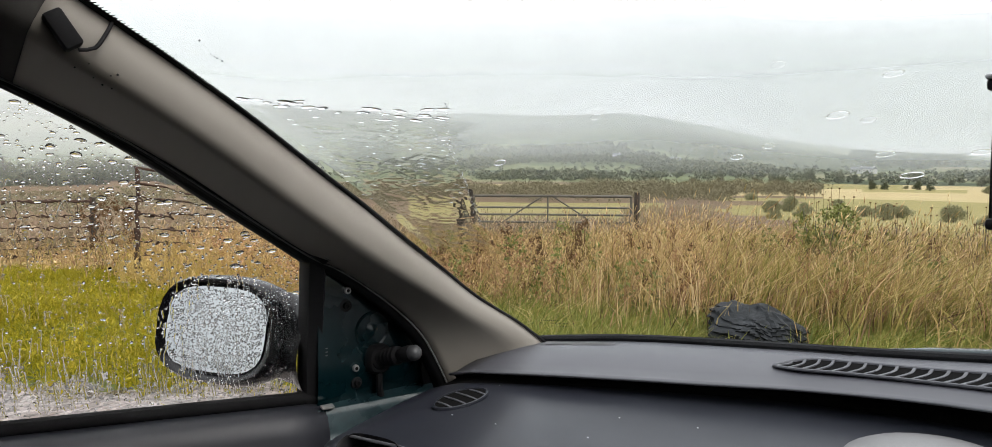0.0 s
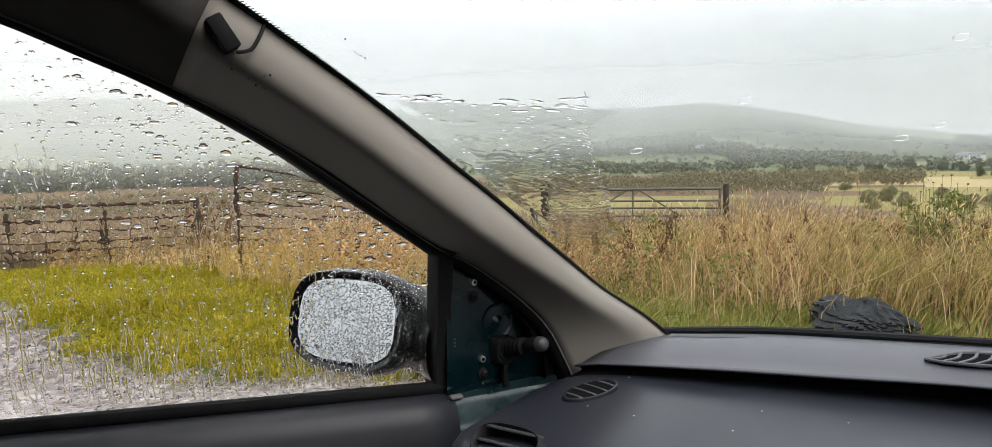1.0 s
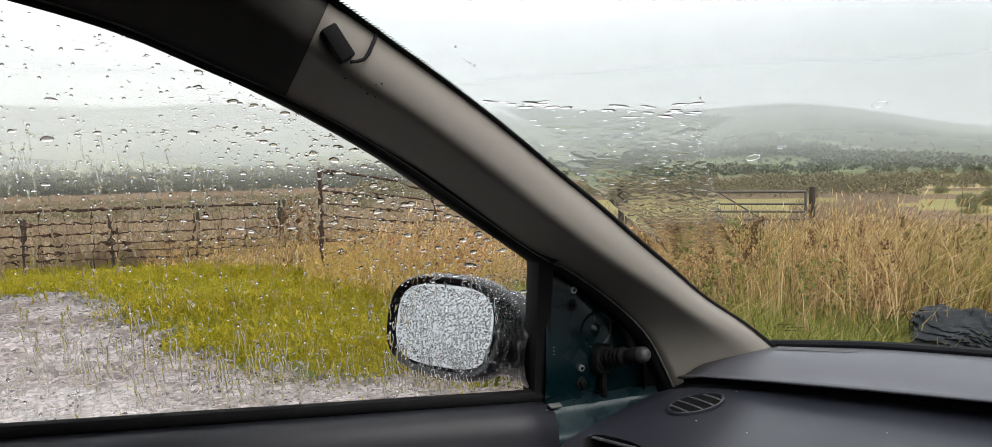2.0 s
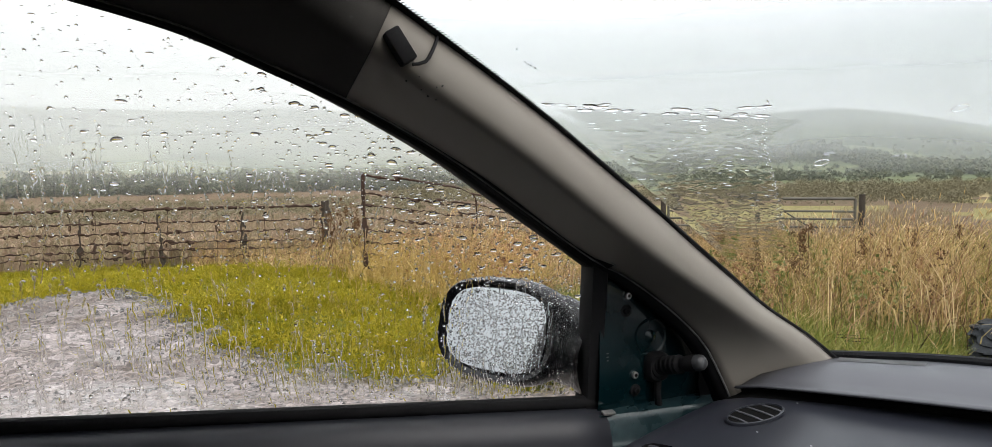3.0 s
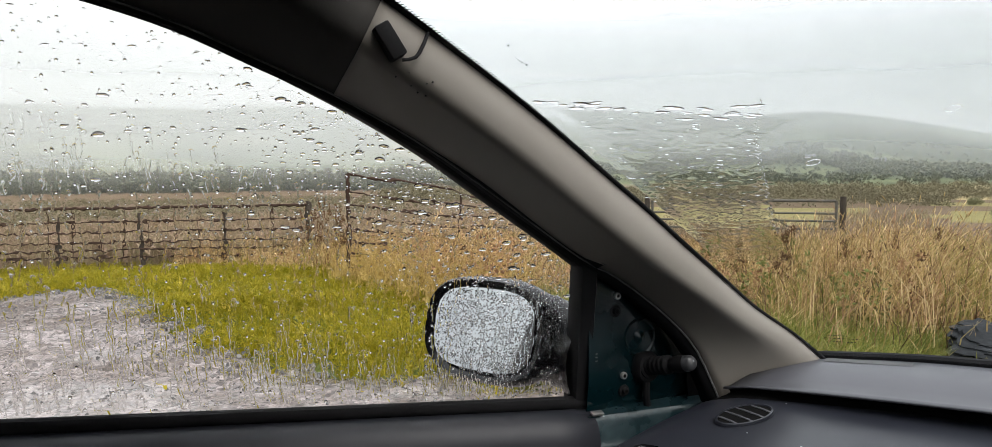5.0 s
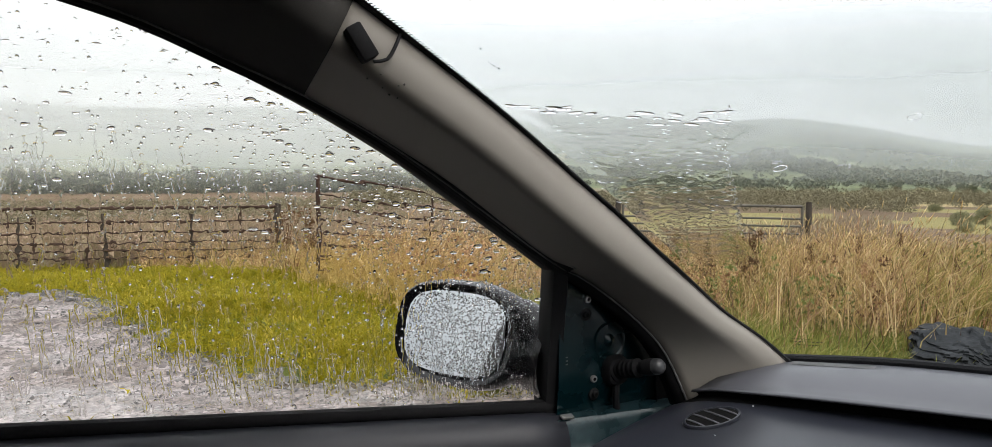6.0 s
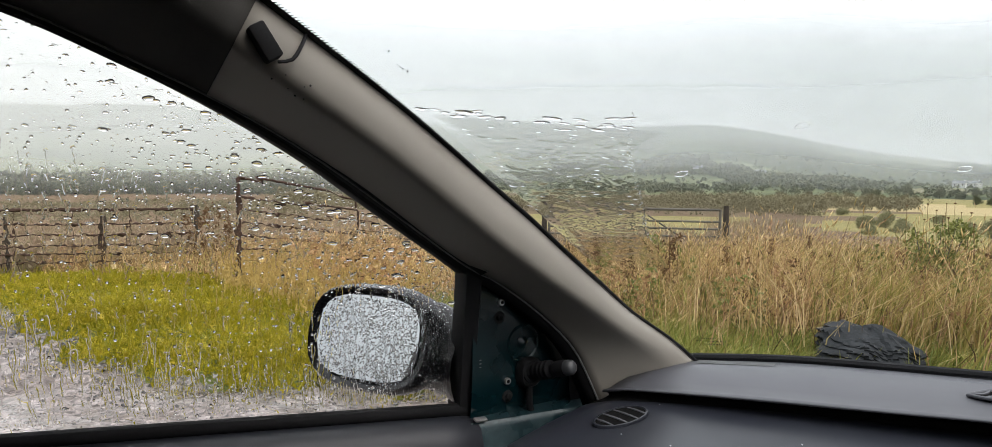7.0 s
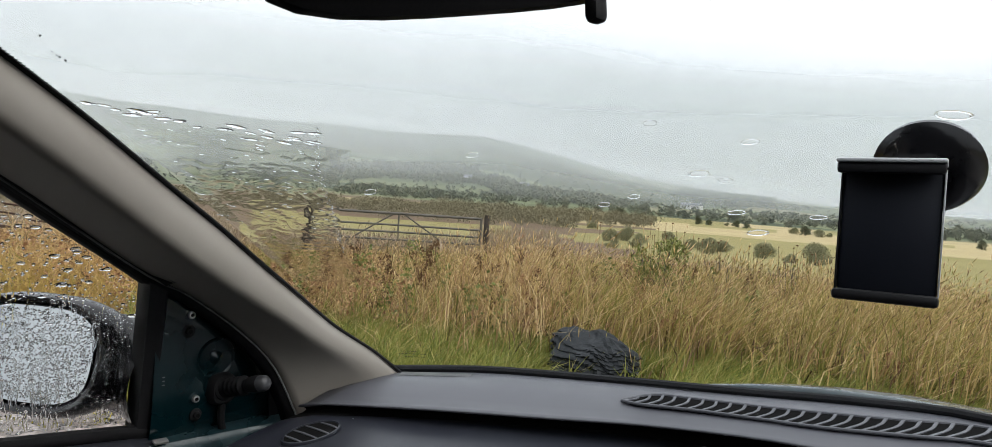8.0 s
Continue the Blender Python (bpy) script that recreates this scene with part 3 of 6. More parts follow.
FRONT = curve_through([(-0.868, 0.305, 0.850), (-0.80, 0.285, 0.848), (-0.68, 0.34, 0.850), (-0.50, 0.44, 0.850), (-0.30, 0.50, 0.852), (-0.1, 0.52, 0.855), (0.15, 0.48, 0.852), (0.40, 0.35, 0.850), (0.50, 0.30, 0.850)], 41)
rows = [[REC[i] + np.array([0, 0.10, 0.012]) for i in range(41)], [REC[i] + np.array([0, 0.02, 0.001]) for i in range(41)], list(REC)]
for u in (0.1, 0.25, 0.45, 0.65, 0.85, 1.0):
    rows.append([REC[i] + (FRONT[i] - REC[i]) * u + np.array([0, 0, 0.002 * math.sin(math.pi * u)]) for i in range(41)])
for dy, dz in ((-0.016, -0.006), (-0.030, -0.020), (-0.038, -0.045), (-0.040, -0.09), (-0.02, -0.22)):
    rows.append([FRONT[i] + np.array([0, dy, dz]) for i in range(41)])
# the shelf's end rolls down towards the door
for r in rows:
    first, out = np.array(r[0]), []
    for dx, dz in ((-0.030, -0.12), (-0.028, -0.055), (-0.022, -0.022), (-0.011, -0.006)):
        out.append(first + np.array([dx, 0, dz]))
    r[:0] = out
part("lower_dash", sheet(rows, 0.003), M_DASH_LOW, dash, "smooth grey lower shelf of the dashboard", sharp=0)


def oval_vent(c, ex, ey, w, h, slats, name, slant=0.0, tall=0.004):
    """A louvred outlet: a raised rim and slats over a disc painted dark as the well's shade."""
    ez = ex.cross(ey).normalized()
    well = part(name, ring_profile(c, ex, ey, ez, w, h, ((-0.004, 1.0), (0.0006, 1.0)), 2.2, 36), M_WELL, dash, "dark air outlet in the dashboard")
    rim = sheet([[Vector(c) + ex * (math.cos(a) * w / 2 * k) + ey * (math.sin(a) * h / 2 * k) + ez * z for a in (2 * math.pi * j / 40 for j in range(40))] for k, z in ((1.10, -0.002), (1.07, 0.0018), (1.0, 0.0024), (0.97, 0.0005), (0.96, -0.003))], closed=True)
    part("vent_rim", rim, M_DASH_LOW, dash)
    for k in range(slats):
        x = -0.47 + 0.94 * (k + 0.5) / slats
        half = h / 2 * 0.97 * math.sqrt(max(0.02, 1 - (2 * x) ** 2))
        rows = []
        for j in range(9):
            v = -1 + 2 * j / 8
            p = Vector(c) + ex * (x * w + slant * v * half) + ey * (v * half) + ez * (0.0012 + tall * (1 - v * v))
            rows.append([p - ex * 0.0019 - ez * 0.004, p - ex * 0.0015, p + ex * 0.0015, p + ex * 0.0019 - ez * 0.004])
        part("vent_slat", sheet(rows), M_DASH, dash)
    return well


ex = Vector((-0.06, 1.0, 0.0)).normalized()
side_n = Vector((0.10, -0.10, 1)).normalized()
ey = side_n.cross(ex).normalized()
oval_vent(Vector((-0.847, 0.484, 0.8745)), side_n.cross(ey).normalized() * -1, ey, 0.088, 0.045, 4, "side_vent", slant=-0.28, tall=0.001)
# long demister outlet following the foot of the screen
far_line = curve_through([(-0.573, 0.846, 0.934), (-0.563, 0.868, 0.938), (-0.541, 0.893, 0.943), (-0.489, 0.913, 0.947), (-0.401, 0.932, 0.956), (-0.32, 0.949, 0.966), (-0.23, 0.982, 0.975), (-0.143, 1.027, 0.981), (0.0, 1.03, 0.981), (0.10, 0.985, 0.972), (0.14, 0.955, 0.966)], 60)
near_line = curve_through([(-0.573, 0.843, 0.934), (-0.545, 0.848, 0.935), (-0.469, 0.878, 0.941), (-0.384, 0.897, 0.949), (-0.306, 0.911, 0.957), (-0.218, 0.94, 0.967), (-0.133, 0.972, 0.975), (0.0, 0.975, 0.976), (0.10, 0.945, 0.968), (0.14, 0.93, 0.962)], 60)
lift = np.array([0, 0, 0.0015])
# dark sheet laid on the pad: the outlet's inner shade as colour
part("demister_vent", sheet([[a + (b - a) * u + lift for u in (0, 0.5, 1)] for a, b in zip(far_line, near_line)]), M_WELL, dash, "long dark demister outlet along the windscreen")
part("vent_rim", tube([tuple(p + lift) for p in list(far_line) + list(near_line[::-1]) + [far_line[0]]], 0.0026, 8), M_DASH, dash)
for k in range(38):
    i = 2 + k * 55 / 37
    j = max(0.0, i - 1.6)
    a = far_line[int(i)] + (far_line[min(59, int(i) + 1)] - far_line[int(i)]) * (i % 1)
    b = near_line[int(j)] + (near_line[min(59, int(j) + 1)] - near_line[int(j)]) * (j % 1)
    mid = (a + b) / 2 + np.array([0.006, 0.004, 0.0])
    rows = []
    for p in curve_through([a, mid, b], 7):
        p = p + lift * 1.6
        rows.append([p + np.array([-0.0026, 0.0, -0.003]), p + np.array([-0.0021, 0, 0.0008]), p + np.array([0.0021, 0, 0.0012]), p + np.array([0.0026, 0, -0.003])])
    part("vent_slat", sheet(rows), M_DASH, dash)

# flat cover strip in the pad's corner
lab = [Vector((-0.925, 0.702, 0.910)), Vector((-0.836, 0.783, 0.9165)), Vector((-0.824, 0.764, 0.9165)), Vector((-0.912, 0.684, 0.910))]
bm = bm_of()
bm.faces.new([bm.verts.new(p + Vector((0, 0, 0.006))) for p in lab])
bmesh.ops.solidify(bm, geom=bm.faces[:], thickness=0.003)
part("cover_strip", bm, M_LABEL, dash, "narrow flat plastic strip set in the pad")
# silver pod in the middle of the lower shelf
bm = bm_of()
bmesh.ops.create_uvsphere(bm, u_segments=36, v_segments=18, radius=1.0, matrix=pose(-0.318, 0.80, 0.847, 0, 0, -8) @ Matrix.Diagonal((0.135, 0.13, 0.062, 1)))
part("centre_pod", bm, M_PODGREY, dash, "pale grey rounded hood in the middle of the dash")
# pale specks of dust on the shelf
rng = random.Random(11)
for x, y in ((-0.835, 0.545), (-0.70, 0.45), (-0.63, 0.60), (-0.55, 0.66), (-0.76, 0.42), (-0.60, 0.52)):
    bm = bm_of()
    bmesh.ops.create_icosphere(bm, subdivisions=1, radius=0.0013, matrix=pose(x, y, 0.8885 + rng.uniform(-0.002, 0.0)) @ Matrix.Diagonal((1.2, 1, 0.6, 1)))
    part("dust_speck", bm, M_SILVER, dash)
# corner outlet on the end of the shelf
c = Vector((-0.776, 0.308, 0.846))
ez = Vector((0.24, -0.54, 0.80)).normalized()
ex = Vector((0.87, 0.49, 0.0)).normalized()
ey = ez.cross(ex).normalized()
part("corner_vent", ring_profile(c + ez * 0.004, ex, ey, ez, 0.10, 0.055, ((-0.02, 1.0), (0.006, 1.0), (0.010, 0.93), (0.006, 0.86), (-0.015, 0.84)), 3.2), M_BLACK, dash, "black framed corner air outlet")
for k in (-0.5, 0.0, 0.5):
    part("vent_blade", box(bm_of(), Matrix.Translation(c + ey * (0.044 * k) + ez * 0.006) @ Matrix((ex, ey, ez)).transposed().to_4x4() @ pose(0, 0, 0, 25), (0.082, 0.004, 0.014), 0.001), M_DASH, dash)


# ---- left door ----
def glass_x(y, z):
    return -1.045 + 0.035 * y + 0.12 * (z - 0.95)


TOP = curve_through([(0.318, 1.060), (0.301, 1.073), (0.258, 1.104), (0.158, 1.173), (0.064, 1.238), (-0.023, 1.289), (-0.105, 1.331), (-0.182, 1.366), (-0.255, 1.396), (-0.325, 1.419), (-0.379, 1.431), (-0.55, 1.455), (-0.78, 1.462)], 40)


def sill_z(y):
    return 0.882 - 0.062 * y


door = part("door", sheet([[(glass_x(y, 0.8) + dx, y, sill_z(y) + dz) for y in np.linspace(0.33, -0.85, 20)] for dx, dz in ((0.004, -0.012), (0.045, -0.018), (0.062, -0.028), (0.072, -0.05), (0.076, -0.10), (0.070, -0.2), (0.085, -0.32), (0.08, -0.6))], 0.004), M_DOORCARD, car, "dark grey plastic door card under the side window", sharp=0)
part("belt_seal", tube([(glass_x(y, 0.88) + 0.012, y, sill_z(y) - 0.008) for y in np.linspace(0.335, -0.85, 24)], 0.013, 10, oval=0.8), M_RUBBER, door, "black rubber seal at the foot of the side window")
side_pane = part("side_window", sheet([[(glass_x(y, z), y, z) for y, z in ((y, sill_z(y) - 0.03 + (zt - sill_z(y) + 0.045) * v) for v in np.linspace(0, 1, 6))] for y, zt in TOP], 0.0035), M_GLASS, door, "closed side window covered in raindrops", sharp=0)
side_pane.visible_shadow = False
rows = []
for i, (y, z) in enumerate(TOP):
    t = TOP[min(i + 1, 39)] - TOP[max(i - 1, 0)]
    nrm = np.array([t[1], -t[0]]) / np.linalg.norm(t)
    nrm = nrm if nrm[1] > 0 else -nrm
    r = []
    for dx, dn in ((-0.012, 0.0), (0.006, 0.0), (0.014, 0.003), (0.030, 0.012), (0.046, 0.022), (0.046, 0.05), (0.0, 0.06)):
        yy, zz = y + nrm[0] * dn, z + nrm[1] * dn
        r.append((glass_x(yy, zz) + dx, yy, zz))
    rows.append(r)
part("window_frame", sheet(rows, 0.003), M_BLACK, door, "black window frame of the door")
# grey tube in place of the bright line that light draws on the frame
part("frame_piping", tube([(r[4][0] + 0.002, r[4][1], r[4][2] + 0.001) for r in rows], 0.0022, 6), M_LABEL, door, "thin grey line along the window frame standing in for its highlight")
part("front_channel", sheet([[(glass_x(y, z) + dx, y, z) for z in np.linspace(0.845, 1.085, 8)] for y, dx in ((0.304, -0.012), (0.304, 0.012), (0.308, 0.024), (0.330, 0.026), (0.336, 0.016), (0.336, -0.012))], 0.003), M_BLACK, door, "black upright window channel")

# bare painted metal where the mirror's inner trim is missing
sail = part("sail_plate", sheet([[(-1.020 - 0.12 * (y - 0.36) + (0.008 if 0 < j < 5 else 0.0), y, z0 + (z1 - z0) * j / 5) for j in range(6)] for y, z0, z1 in ((0.322, 0.842, 1.10), (0.328, 0.842, 1.10), (0.36, 0.842, 1.085), (0.40, 0.842, 1.06), (0.44, 0.842, 1.03), (0.50, 0.842, 0.98), (0.56, 0.842, 0.92))], 0.002), M_TEAL, car, "bare teal-painted metal with bolts where trim is missing", sharp=30)
n_sail = Vector((0.992, 0.12, 0)).normalized()


def on_sail(y, z, lift=0.0):
    return Vector((-1.012 - 0.12 * (y - 0.36), y, z)) + n_sail * lift


S_EX, S_EY = Vector((-0.12, 0.992, 0)), Vector((0, 0, 1))
for y, z, r in ((0.372, 1.023, 0.0085), (0.370, 0.999, 0.0085), (0.385, 0.896, 0.0085), (0.388, 0.871, 0.008)):
    c = on_sail(y, z)
    dark = z in (0.999, 0.871)
    well = part("bolt_boss", ring_profile(c, S_EX, S_EY, n_sail, r * 2.5, r * 2.5, ((-0.002, 1.0), (0.002, 0.94), (0.0025, 0.8)), 2.0, 20), M_TEAL if not dark else M_BLACK, sail)
    part("bolt", ring_profile(c, S_EX, S_EY, n_sail, r * 1.4, r * 1.4, ((0.0015, 1.0), (0.006, 0.95), (0.007, 0.8), (0.0072, 0.45), (0.004, 0.42)), 2.0, 14), M_STEEL if not dark else M_BLACK, sail, "steel bolt head" if not dark else "")
    # near-black disc painted as the shade in the bolt's hollow
    part("bolt_hole_shade", ring_profile(c, S_EX, S_EY, n_sail, r * 0.68, r * 0.68, ((0.0060, 1.0), (0.0074, 1.0)), 2.0, 12), M_WELL, sail)
# round pressing in the metal
c = on_sail(0.416, 0.953)
part("pressing", sheet([[c + S_EX * (math.cos(a) * k) + S_EY * (math.sin(a) * k) + n_sail * z for a in (2 * math.pi * j / 28 for j in range(28))] for k, z in ((0.034, -0.001), (0.030, 0.003), (0.026, 0.002), (0.018, -0.003), (0.008, 0.004), (0.0005, 0.006))], closed=True), M_TEAL, sail)
# black sound-deadening pad against the pillar trim; its wider top is painted shade
part("pad_and_shade", sheet([[on_sail(y0 + (y1 - y0) * u, z, 0.004 + 0.003 * math.sin(math.pi * u)) for u in np.linspace(0, 1, 6)] for z, y0, y1 in ((0.845, 0.512, 0.60), (0.87, 0.508, 0.60), (0.90, 0.510, 0.58), (0.93, 0.505, 0.555), (0.955, 0.490, 0.535), (0.985, 0.466, 0.50), (1.01, 0.445, 0.465), (1.03, 0.425, 0.442))], 0.003), M_BLACK, sail, "black felt pad beside the pillar trim, its wider top painted shade")
# adjuster stalk in a ribbed rubber boot
a0, a1 = on_sail(0.425, 0.905, 0.004), Vector((-0.930, 0.452, 0.930))
st = [a0.lerp(a1, u) for u in np.linspace(0, 1, 41)]
rad = []
for i in range(41):
    u = i / 40
    rad.append(0.019 if u < 0.12 else 0.0128 + 0.0022 * (0, 1, 1, 0)[i % 4] if u < 0.58 else 0.0105 if u < 0.66 else 0.0118 + 0.0012 * math.sin(math.pi * (u - 0.66) / 0.3) if u < 0.95 else (0.0100 if u < 0.98 else 0.0055))
part("adjuster_stalk", tube(st, rad, 18), M_RUBBER, sail, "black mirror adjuster stalk in a ribbed boot", sharp=35)
part("stalk_knob", ring_profile(a0.lerp(a1, 0.985), *(lambda t: (t.cross(S_EY).normalized(), t.cross(S_EY).cross(t).normalized() * 1.0, t))((a1 - a0).normalized()), 0.025, 0.025, ((-0.010, 0.98), (-0.004, 1.0), (0.002, 0.92), (0.006, 0.7), (0.008, 0.3)), 2.0, 20), M_KNOB, sail, "worn grey rounded knob")
part("stalk_socket", ring_profile(on_sail(0.425, 0.905), S_EX, S_EY, n_sail, 0.046, 0.050, ((-0.002, 1.0), (0.010, 0.96), (0.016, 0.8), (0.016, 0.5)), 3.0), M_BLACK, sail)
part("wiring_stub", tube(curve_through([on_sail(0.428, 0.885, 0.006), on_sail(0.424, 0.862, 0.010), on_sail(0.430, 0.838, 0.006)], 8), 0.006, 8), M_BLACK, sail)
part("jamb_ledge", sheet([[(x, y, z) for y in np.linspace(0.318, 0.60, 8)] for x, z in ((-1.035, 0.846), (-1.020, 0.845), (-1.000, 0.841), (-0.993, 0.832), (-0.991, 0.806), (-0.985, 0.799), (-0.981, 0.790), (-0.980, 0.55))], 0.003), M_TEAL_WET, car, "wet teal door jamb below the bare metal")
part("catch_plate", block((-0.998, 0.333, 0.846), (0.012, 0.020, 0.004), 0.0015, (0, 12, 0)), M_STEEL, sail)
for y in (0.34, 0.344, 0.348):
    part("stamped_mark", block(on_sail(0.334, 0.93 + (y - 0.344) * 1.4, 0.001), (0.002, 0.008, 0.002), 0.0005), M_LABEL, sail)

# door mirror
n_m = Vector((0.545, -0.80, 0.215)).normalized()
m_ex = Vector((0, 0, 1)).cross(n_m).normalized()
m_ey = n_m.cross(m_ex).normalized()
m_c = Vector((-1.172, 0.208, 0.950))
mirror = part("door_mirror", ring_profile(m_c, m_ex, m_ey, -n_m, 0.222, 0.150, ((0.004, 0.94), (-0.006, 1.0), (-0.010, 1.09), (0.0, 1.16), (0.02, 1.20), (0.05, 1.14), (0.08, 0.95), (0.10, 0.65), (0.11, 0.3)), 3.0, 36), M_GLOSSBLACK, car, "black door mirror housing beaded with rain", sharp=60)
part("mirror_glass", ring_profile(m_c + n_m * 0.002, m_ex, m_ey, n_m, 0.208, 0.138, ((-0.004, 1.0), (0.002, 1.0)), 3.4, 36), M_MIRROR, mirror, "mirror glass covered in small raindrops", sharp=30)
part("mirror_foot", sheet([[Vector(p) + Vector((0, math.cos(a) * w, math.sin(a) * h)) for a in (2 * math.pi * j / 20 for j in range(20))] for p, w, h in (((-1.125, 0.31, 0.935), 0.050, 0.075), ((-1.085, 0.335, 0.925), 0.052, 0.070), ((-1.055, 0.345, 0.915), 0.055, 0.075), ((-1.03, 0.35, 0.91), 0.055, 0.08))], closed=True), M_GLOSSBLACK, mirror)

# roof, rear, far side and floor, all unseen, close the cabin; rear and far side are left windowless to keep daylight
# out
roof_rows = []
for v in np.linspace(0, 1, 9):
    y = -0.12 - 2.1 * v
    roof_rows.append([(middle_x + 0.68 * q, y + (0.14 * (1 - q * q) if v == 0 else 0), 1.50 + 0.06 * (1 - q * q) - 0.10 * v * v) for q in np.linspace(-1, 1, 13)])
part("roof", sheet(roof_rows, 0.03), M_LINING, car, "cloth-lined roof of the car", sharp=0)
part("header", sheet([[Vector(screen_point(1.0, u)).lerp(Vector((middle_x + 0.68 * (2 * u - 1), -0.14 + 0.14 * (1 - (2 * u - 1) ** 2), 1.515 + 0.06 * (1 - (2 * u - 1) ** 2))), k) + Vector((0, 0, dz)) for u in np.linspace(0, 1, 15)] for k, dz in ((-0.12, -0.004), (0.3, 0.0), (0.7, 0.002), (1.15, 0.0))], 0.02), M_LINING, car, "cloth-lined header over the windscreen", sharp=0)
for sx in (-1, 1):
    xo = middle_x + sx * 0.86
    if sx > 0:
        part("side_panel", sheet([[(xo + dx, y, z) for y in np.linspace(0.62, -2.2, 10)] for dx, z in ((-0.02, 0.30), (0.0, 0.55), (0.0, 0.80), (-0.03, 0.93))], 0.03), M_TEAL, car, "teal side of the car")
    else:
        part("side_panel", sheet([[(xo + 0.02, y, z) for y in np.linspace(-0.86, -2.2, 6)] for z in (0.30, 0.55, 0.80, 0.90)], 0.03), M_TEAL, car, "teal side of the car")
        part("door_skin", sheet([[(-1.075 + dx, y, z) for y in np.linspace(0.58, -0.85, 10)] for dx, z in ((0.02, 0.30), (-0.01, 0.55), (-0.015, 0.75), (0.012, 0.852))], 0.008), M_TEAL, car, "teal outer skin of the door")
    xr = middle_x + sx * 0.76
    for yy, w in ((-0.90, 0.09), (-2.05, 0.25)):
        part("roof_pillar", tube([(xo - sx * 0.03, yy, 0.88), (xr, yy - 0.05, 1.28), (middle_x + sx * 0.68, yy - 0.08, 1.49)], w / 2, 8), M_LINING, car)
    if sx > 0:
        part("roof_pillar", tube([(2 * middle_x - p[0] + 0.03, p[1], p[2]) for p in edge[::6]], 0.045, 8), M_LINING, car)
    part("roof_rail", tube([(middle_x + sx * 0.72, y, 1.485 - 0.03 * (abs(y + 1.0) ** 2)) for y in np.linspace(-0.35, -2.15, 10)], 0.045, 8), M_LINING, car)
# added solid walls on the far side, out of view, that block daylight
part("side_light_block", sheet([[(middle_x + 0.84 - 0.25 * max(0, z - 0.9), y, z) for y in np.linspace(0.12, -0.92, 5)] for z in (0.86, 1.0, 1.2, 1.5)], 0.02), M_LINING, car)
line_y, line_z = np.array(edge)[::-1, 1], np.array(edge)[::-1, 2]
part("side_light_block", sheet([[(middle_x + 0.83 - 0.25 * max(0, z - 0.9), y, z) for z in np.linspace(0.84, max(0.88, float(np.interp(y, line_y, line_z)) - 0.01), 5)] for y in np.linspace(0.13, 0.70, 7)], 0.02), M_LINING, car)
part("outer_roof", sheet([[(middle_x + 0.80 * q, y - 0.0 + (0.36 * (1 - q * q) if y > -0.3 else 0), 1.545 + 0.05 * (1 - q * q) - 0.10 * q ** 4 - 0.02 * (y + 1) ** 2) for q in np.linspace(-1, 1, 15)] for y in np.linspace(-0.22, -2.25, 9)], 0.01), M_TEAL, car, "teal roof skin", sharp=0)
part("outer_pillar", sheet([[Vector(edge[i]) + Vector((-0.012, 0.004, -0.004)), Vector(edge[i]).lerp(Vector(inner[i]), 0.5) + Vector((-0.06, 0.008, 0.004)), Vector(inner[i]) + Vector((-0.075, 0.01, 0.012))] for i in range(6, 49)], 0.006), M_TEAL, car, "teal outer skin of the windscreen pillar")
# rear closed without windows, out of view, so the cabin stays dark
part("tailgate", sheet([[(x, -2.22 + 0.02 * z, z) for x in np.linspace(-1.04, 0.64, 7)] for z in (0.30, 0.6, 0.95, 1.2, 1.44)], 0.03), M_TEAL, car, "unseen windowless teal tailgate, closed up to darken the cabin")
for sx in (-1, 1):
    part("rear_light_block", sheet([[(middle_x + sx * (0.85 - 0.28 * max(0, z - 0.88)), y, z) for y in np.linspace(-0.88, -2.2, 5)] for z in (0.86, 1.0, 1.2, 1.48)], 0.02), M_LINING, car)
part("rear_door_skin", sheet([[(-1.078 + 0.30 * max(0, z - 0.90), y, z) for y in np.linspace(-0.88, -2.2, 5)] for z in (0.84, 1.0, 1.2, 1.5)], 0.006), M_TEAL, car, "teal outer skin behind the door")
part("cabin_floor", block((middle_x, -0.75, 0.28), (1.66, 2.95, 0.04), 0.01), M_RUBBER, car, "dark carpeted floor of the cabin")
part("bulkhead", block((middle_x, 0.90, 0.55), (1.50, 0.04, 0.58), 0.01), M_BLACK, car)
bon = []
for v in np.linspace(0, 1, 10):
    bon.append([(middle_x + 0.80 * q, 0.0 + (1.115 - 0.42 * q * q) + (0.80 - 0.25 * q * q + 0.42 * q * q) * v, 0.968 - 0.17 * q * q - 0.05 * v - 0.20 * v * v) for q in np.linspace(-1, 1, 17)])
part("bonnet", sheet(bon, 0.01), M_TEAL, car, "wet teal bonnet beyond the windscreen", sharp=0)
part("scuttle", sheet([[BASE[i] + np.array([0, dy, dz]) for i in range(2, 39)] for dy, dz in ((0.005, -0.014), (0.04, -0.030), (0.10, -0.045))], 0.004), M_BLACK, car, "black plastic scuttle at the foot of the screen")
front_rows = []
for q in np.linspace(-1, 1, 17):
    y = 1.915 - 0.25 * q * q
    front_rows.append([(middle_x + 0.80 * q, y, 0.68 - 0.03 * q * q), (middle_x + 0.81 * q, y + 0.05, 0.60), (middle_x + 0.81 * q, y + 0.06, 0.30)])
part("front_bumper", sheet(front_rows, 0.02), M_TEAL, car)
